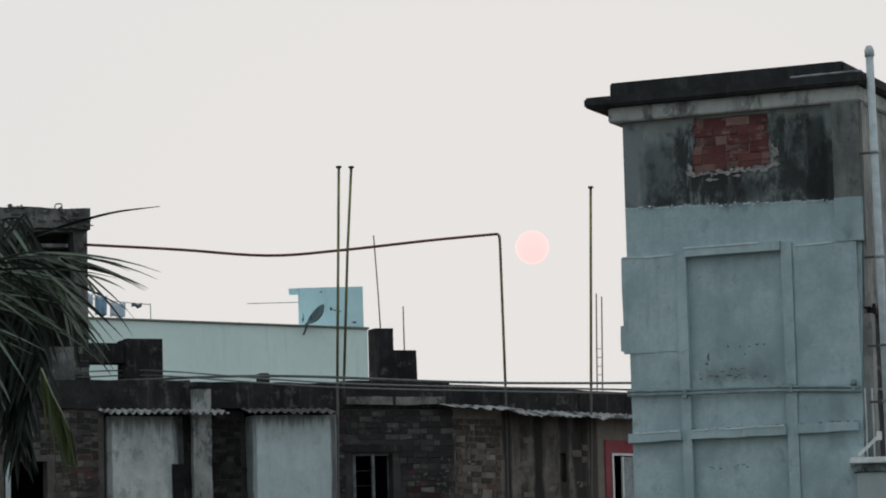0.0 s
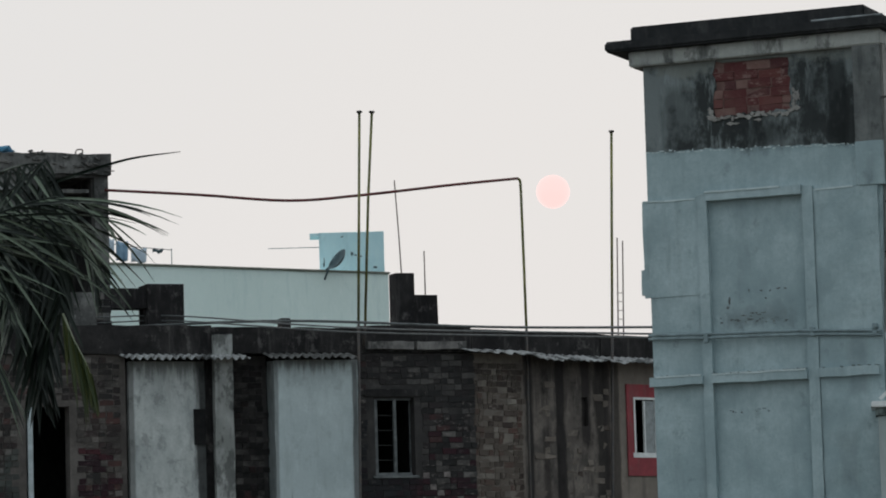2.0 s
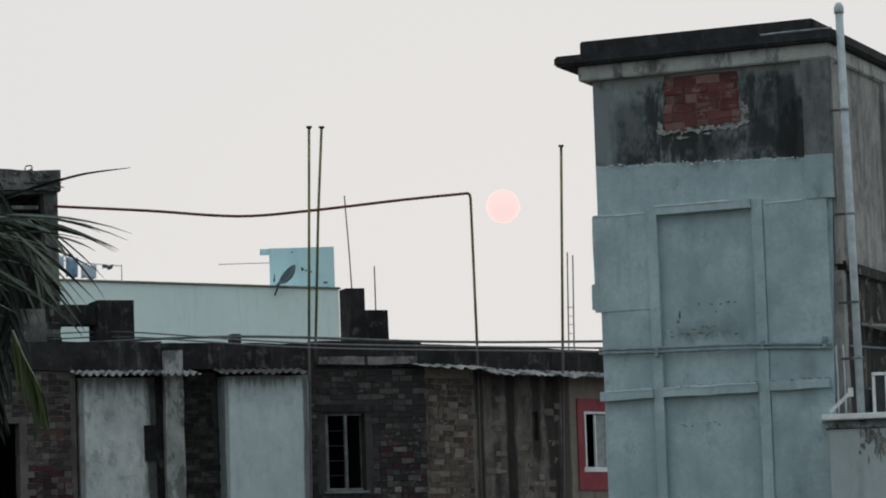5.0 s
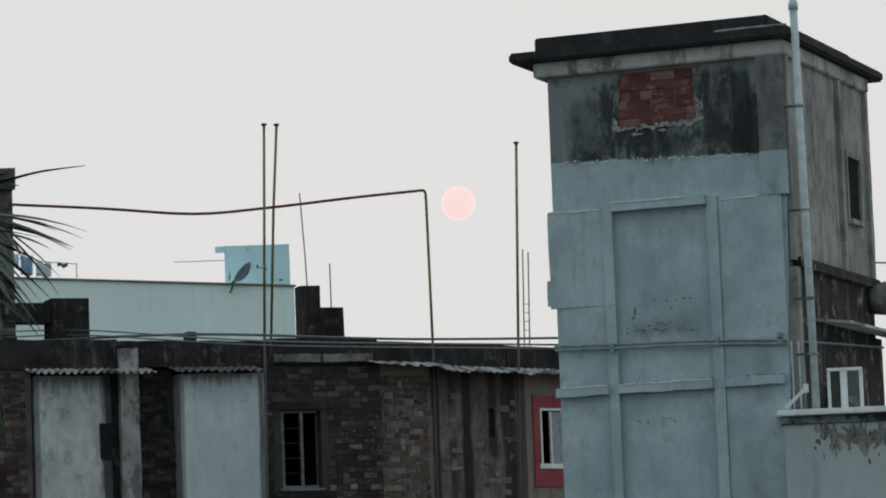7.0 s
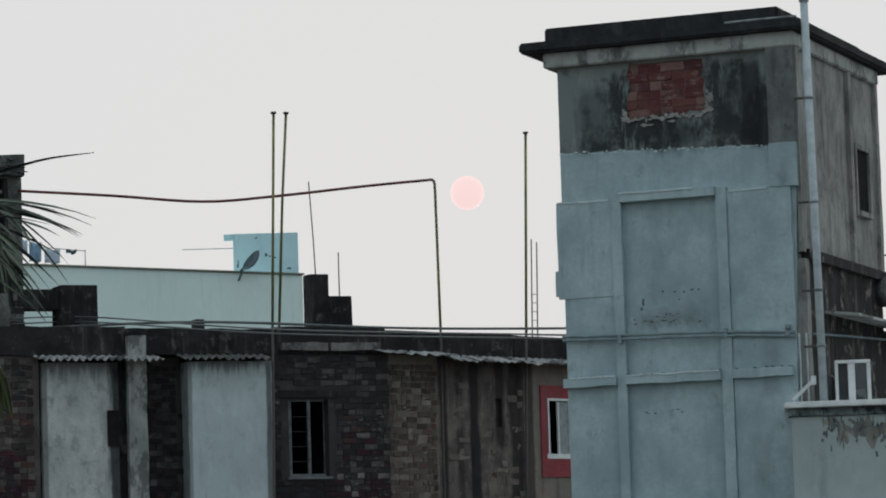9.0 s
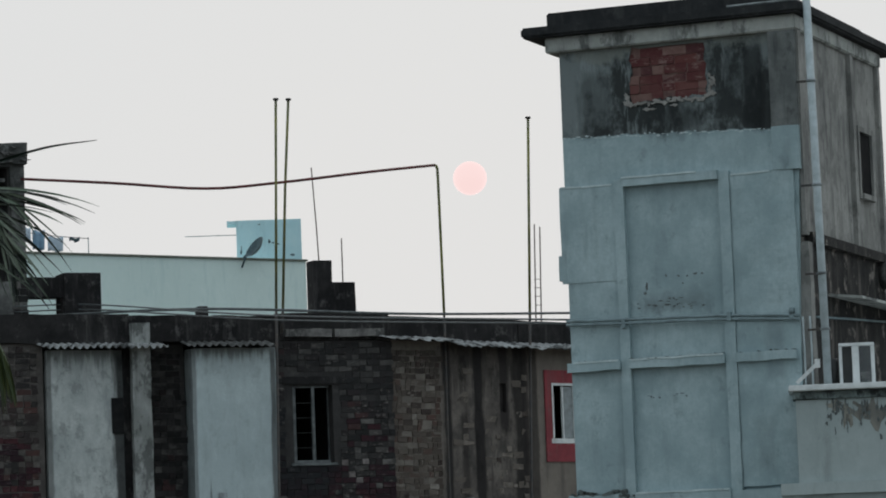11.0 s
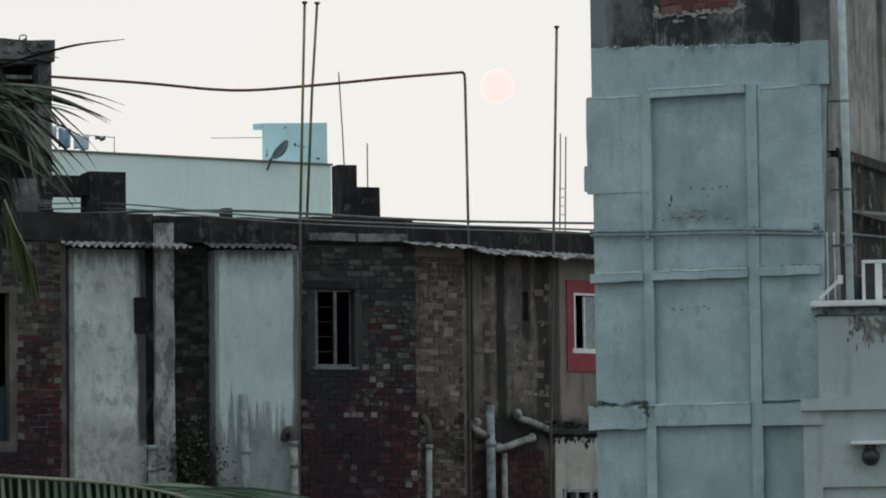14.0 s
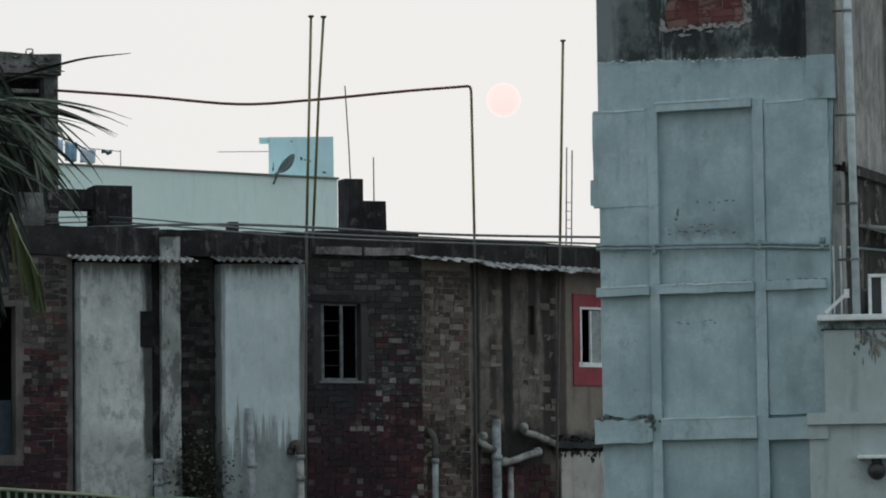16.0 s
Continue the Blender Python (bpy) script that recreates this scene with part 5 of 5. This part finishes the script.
for i in range(1300):
    c = Vector((rng.gauss(-3.33, 0.24), -0.2 + rng.uniform(-0.1, 0.3), rng.gauss(6.95, 0.27)))
    d = Vector((rng.uniform(-1, 1), rng.uniform(-1, 0.2), rng.uniform(-0.8, 0.7))).normalized()
    s = d.cross(Vector((0.3, 0.2, 1))).normalized() * rng.uniform(0.012, 0.026)
    ln = rng.uniform(0.04, 0.09)
    v = [bm.verts.new(p) for p in (c - s * 0.3, c + d * ln * 0.5 - s, c + d * ln, c + d * ln * 0.5 + s)]
    bm.faces.new(v)
weed = thing("wall_weed", "dusty green weed rooted in the brick recess", "plant", LEFT)
part("foliage", bm, M_WEED, weed)["kind"] = "stuff"
part("stem", tubes((curve([(-3.3, 0.2, 6.3), (-3.25, 0.05, 6.7), (-3.35, -0.1, 7.2)], 4), 0.012), (curve([(-3.3, 0.2, 6.4), (-3.5, 0.0, 6.9), (-3.55, -0.1, 7.3)], 4), 0.01)), M_WEED, weed)

# ---- coconut palm close by: x along the view's width, 14 m off ----
PALM = pose(-1.853, 14.0, 0)
palm = thing("coconut_palm", "coconut palm with drooping feathery fronds", "palm tree", PALM)
part("trunk", tubes((curve([(-1.75, 0.25, 0.0), (-1.6, 0.2, 3.0), (-1.45, 0.1, 5.5), (-1.4, 0.05, 7.2)], 8), [0.2] * 4 + [0.15] * 21), seg=14), M_TRUNK, palm)


def frond(pts, length, spread, gap=0.028, droop=0.7, width=0.016, material=M_PALM, sides=(1, -1), start=0.0, stalk=0.013, seed=1, name="frond", along=0.25, wild=0.1, vary=(0.75, 1.05), stalk_material=None, tilt=1.1):
    """A stalk with two rows of long folded leaflets that bend under their own weight."""
    r = random.Random(seed)
    line = curve(pts, 12)
    total = sum((b - a).length for a, b in zip(line, line[1:]))
    ob = part(name, tubes((line, [stalk * (1 - 0.75 * i / len(line)) for i in range(len(line))]), seg=6), stalk_material or M_RACHIS, palm)
    bm = bmesh.new()
    run, nxt = 0.0, total * start
    for a, b in zip(line, line[1:]):
        seg = (b - a).length
        way = (b - a) / seg
        while nxt < run + seg:
            p = a + way * (nxt - run)
            t = nxt / total
            across = way.cross(Vector((0, 1, 0)))
            for s in sides:
                side = Vector(spread[0 if s > 0 else 1]).normalized()
                d = (side + way * along * (1 + 2 * t) + Vector((r.gauss(0, wild), r.gauss(0, wild * 1.6), r.gauss(0, wild)))).normalized()
                ln = length * (0.75 + 0.5 * math.sin(math.pi * min(1, 0.15 + 0.8 * t))) * r.uniform(*vary) * (1 - 0.35 * t * t)
                wdt = width * r.uniform(0.8, 1.15)
                n, q, prev = 6, p.copy(), None
                flat = d.cross(Vector((r.uniform(-tilt, tilt), 1, r.uniform(-tilt, tilt)))).normalized()
                for k in range(n + 1):
                    u = k / n
                    w = wdt * (0.55 + 1.2 * u * (1 - u) * 2) * (1 - u ** 3) + 0.0006
                    fold = Vector((0, 0.35 * w, 0))
                    cur = [bm.verts.new(q + flat * w), bm.verts.new(q + fold), bm.verts.new(q - flat * w)]
                    if prev:
                        bm.faces.new((prev[0], prev[1], cur[1], cur[0]))
                        bm.faces.new((prev[1], prev[2], cur[2], cur[1]))
                    prev = cur
                    d = (d + Vector((0, 0, -droop * (0.12 + 0.5 * u) / n * 2))).normalized()
                    q = q + d * ln / n
            nxt += gap * r.uniform(0.85, 1.15)
        run += seg
    part("foliage", bm, material, ob)["kind"] = "stuff"


# the arching frond low in the view
ARCH = [(-1.4, 0.0, 6.9), (-0.9, -0.1, 6.5), (-0.4, -0.15, 6.27), (0.0, -0.15, 6.235), (0.42, -0.1, 6.20), (0.70, 0.0, 6.14), (0.92, 0.1, 6.02), (1.14, 0.15, 5.86), (1.3, 0.2, 5.66)]
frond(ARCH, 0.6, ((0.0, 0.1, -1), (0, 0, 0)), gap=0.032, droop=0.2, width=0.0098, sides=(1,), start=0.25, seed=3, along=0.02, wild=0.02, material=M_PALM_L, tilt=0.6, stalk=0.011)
# near-black row behind, the shade between leaflets given as leaf colour
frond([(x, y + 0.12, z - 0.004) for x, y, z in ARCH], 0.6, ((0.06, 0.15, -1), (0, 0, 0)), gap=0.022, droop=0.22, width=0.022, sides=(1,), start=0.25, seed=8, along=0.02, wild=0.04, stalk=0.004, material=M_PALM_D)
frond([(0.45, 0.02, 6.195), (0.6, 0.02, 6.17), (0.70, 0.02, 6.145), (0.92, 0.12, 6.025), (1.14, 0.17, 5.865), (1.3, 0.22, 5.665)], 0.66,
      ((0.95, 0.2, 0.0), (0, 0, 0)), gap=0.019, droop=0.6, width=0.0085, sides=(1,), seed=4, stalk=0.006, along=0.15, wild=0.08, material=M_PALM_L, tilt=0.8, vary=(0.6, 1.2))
frond([(-1.3, -0.3, 6.4), (-0.5, -0.3, 6.05), (0.05, -0.3, 5.97), (0.2, -0.3, 5.95), (0.34, -0.3, 5.86)], 0.35, ((0.1, 0.0, -1), (0.3, 0, -1)), gap=0.045, droop=0.3, sides=(1,), start=0.4, seed=5, along=0.05)
# the hanging crown beside the hut
frond([(-1.4, -0.08, 7.25), (-0.474, -0.08, 7.600), (-0.239, -0.08, 7.691), (-0.108, -0.08, 7.733), (-0.004, -0.08, 7.750), (0.074, -0.08, 7.739), (0.140, -0.08, 7.703), (0.185, -0.08, 7.647)],
      0.56, ((0.96, -0.1, -0.2), (0.6, -0.3, -0.75)), gap=0.036, droop=0.48, width=0.005, start=0.55, seed=11, along=0.16, wild=0.12, vary=(0.45, 1.3), stalk=0.006, stalk_material=M_PALM)
frond([(-1.4, 0.00, 7.25), (-0.474, 0.00, 7.561), (-0.239, 0.00, 7.646), (-0.108, 0.00, 7.681), (-0.004, 0.00, 7.685), (0.074, 0.00, 7.637), (0.114, 0.00, 7.544), (0.133, 0.00, 7.439)],
      0.44, ((0.82, 0.0, -0.5), (0.1, -0.2, -1.0)), gap=0.034, droop=0.38, width=0.0056, start=0.5, seed=17, along=0.2, wild=0.12, vary=(0.6, 1.2), stalk=0.008, stalk_material=M_PALM)
# inner fronds in the shaded green, the crown's inner shade put in as colour
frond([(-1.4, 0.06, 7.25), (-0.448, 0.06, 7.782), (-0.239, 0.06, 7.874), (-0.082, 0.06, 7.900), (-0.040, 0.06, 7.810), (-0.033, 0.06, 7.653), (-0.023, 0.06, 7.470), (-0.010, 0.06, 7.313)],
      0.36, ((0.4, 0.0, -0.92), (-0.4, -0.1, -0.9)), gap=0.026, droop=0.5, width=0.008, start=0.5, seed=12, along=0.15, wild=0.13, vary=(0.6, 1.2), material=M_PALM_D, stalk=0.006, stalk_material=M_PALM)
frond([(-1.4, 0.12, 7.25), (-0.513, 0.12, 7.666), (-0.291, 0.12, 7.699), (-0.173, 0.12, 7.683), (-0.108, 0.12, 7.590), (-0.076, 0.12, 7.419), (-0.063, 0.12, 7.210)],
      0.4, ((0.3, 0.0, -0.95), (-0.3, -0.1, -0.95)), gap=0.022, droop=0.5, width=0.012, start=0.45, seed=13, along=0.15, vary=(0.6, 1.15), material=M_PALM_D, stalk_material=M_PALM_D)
frond([(-1.4, -0.04, 7.25), (-0.552, -0.04, 7.433), (-0.395, -0.04, 7.559), (-0.239, -0.04, 7.730), (-0.121, -0.04, 7.848), (-0.046, -0.04, 7.906)],
      0.26, ((0.45, 0.0, -0.85), (-0.6, 0.1, -0.75)), gap=0.034, droop=0.4, width=0.006, start=0.4, seed=14, along=0.05, wild=0.1, vary=(0.6, 1.15), stalk=0.006, stalk_material=M_PALM)
frond([(-1.4, -0.12, 7.25), (-0.526, -0.12, 7.484), (-0.369, -0.12, 7.532), (-0.265, -0.12, 7.503), (-0.206, -0.12, 7.397), (-0.180, -0.12, 7.266)],
      0.34, ((0.5, 0.0, -0.85), (-0.5, 0.0, -0.85)), gap=0.034, droop=0.4, width=0.006, start=0.45, seed=15, along=0.2, wild=0.12, vary=(0.6, 1.2), stalk_material=M_PALM)
frond([(-1.4, -0.16, 7.25), (-0.578, -0.16, 7.303), (-0.421, -0.16, 7.312), (-0.330, -0.16, 7.270), (-0.265, -0.16, 7.177), (-0.219, -0.16, 7.058)],
      0.5, ((0.35, 0.0, -0.95), (-0.2, 0.0, -1.0)), gap=0.036, droop=0.3, width=0.0055, start=0.4, seed=18, along=0.15, wild=0.1, vary=(0.6, 1.2), stalk=0.006, stalk_material=M_PALM)
# rearmost frond, darkened in its colour for the crown's shade
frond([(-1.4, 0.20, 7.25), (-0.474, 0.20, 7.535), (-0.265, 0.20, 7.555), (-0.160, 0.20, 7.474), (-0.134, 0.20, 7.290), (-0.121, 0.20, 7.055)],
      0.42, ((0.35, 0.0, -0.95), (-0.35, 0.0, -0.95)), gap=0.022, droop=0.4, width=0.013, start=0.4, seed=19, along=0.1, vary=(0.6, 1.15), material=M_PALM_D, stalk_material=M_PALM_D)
# one long leaflet that points out over the roofs
bm = bmesh.new()
line = curve([(-0.05, 0.05, 7.82), (0.1, 0.05, 7.865), (0.28, 0.05, 7.91), (0.47, 0.05, 7.93)], 6)
prev = None
for i, q in enumerate(line):
    w = 0.0065 * (1 - (i / len(line)) ** 2) + 0.0006
    cur = [bm.verts.new(q + Vector((0, 0, w))), bm.verts.new(q + Vector((0, w, 0))), bm.verts.new(q - Vector((0, 0, w)))]
    if prev:
        bm.faces.new((prev[0], prev[1], cur[1], cur[0]))
        bm.faces.new((prev[1], prev[2], cur[2], cur[1]))
    prev = cur
part("leaflet", bm, M_PALM, palm)
frond([(0.01, -0.05, 7.3), (0.05, -0.05, 7.2), (0.09, -0.05, 7.12), (0.12, -0.05, 7.05)], 0.28, ((0.12, 0.0, -1), (-0.05, 0.1, -1)), gap=0.026, droop=0.5, width=0.0075, material=M_PALM_Y, wild=0.05, seed=16, stalk=0.005)

# ---- bricks, last ----
SMALL = (0.205, 0.083)
HEADS = (M_BRICK, M_BRICK_J, M_BRICK_H)
HOLE = [(WIN[0] - 0.01, WIN[1] + 0.01, WIN[2] - 0.05, WIN[3] + 0.13)]
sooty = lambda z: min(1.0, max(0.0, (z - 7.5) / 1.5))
BOND = dict(pitch=SMALL, gap=0.009, rng=rng, heads=0.6, proud=0.012, jag=0.007)
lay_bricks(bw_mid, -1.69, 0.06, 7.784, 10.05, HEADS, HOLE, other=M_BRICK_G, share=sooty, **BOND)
lay_bricks(bw_mid, -1.69, 0.06, 4.38, 7.784, (M_BRICK, M_BRICK_J), single=False, header_material=M_BRICK_HJ, **BOND)
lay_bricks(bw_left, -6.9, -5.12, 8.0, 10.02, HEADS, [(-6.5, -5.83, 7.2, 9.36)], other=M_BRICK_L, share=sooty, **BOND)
lay_bricks(bw_left, -6.9, -5.12, 6.0, 8.0, (M_BRICK, M_BRICK_J), [(-6.5, -5.83, 7.2, 9.36)], single=False, header_material=M_BRICK_HJ, **BOND)
lay_bricks(bw_rec, -3.56, -2.96, 5.5, 10.0, (M_BRICK, M_BRICK_GJ), y=0.22, single=False, **BOND)
lay_bricks(bw_tan, 0.02, 1.02, 6.6, 10.0, (M_BRICK_T, M_BRICK_TJ), pitch=(0.185, 0.083), gap=0.011, proud=0.009, heads=0.6, missing=0.06, jag=0.007, rng=rng)
lay_bricks(bw_tan, 0.02, 1.02, 4.6, 6.6, (M_BRICK_T, M_BRICK_TJ), pitch=(0.185, 0.083), gap=0.011, proud=0.009, heads=0.6, missing=0.06, jag=0.007, single=False, rng=rng)
lay_bricks(hw, -5.62, -5.40, 10.3, 11.6, (M_BRICK_G, M_BRICK_G), pitch=(0.22, 0.1), rng=rng)
lay_bricks(rw, 1.06, 2.68, 7.25, 9.75, (M_BRICK_S, M_BRICK_S), [(1.63, 1.77, 7.0, 10.1), (2.08, 2.3, 8.75, 10.1), (1.0, 1.14, 7.0, 10.1)], pitch=(0.21, 0.087), gap=0.014, proud=0.005, heads=0.5, missing=0.7, jag=0.014, single=False, rng=rng)
lay_bricks(rw, 1.06, 2.68, 4.6, 7.2, (M_BRICK_J, M_BRICK_J), pitch=SMALL, gap=0.009, proud=0.01, heads=0.5, missing=0.12, jag=0.008, single=False, rng=rng)
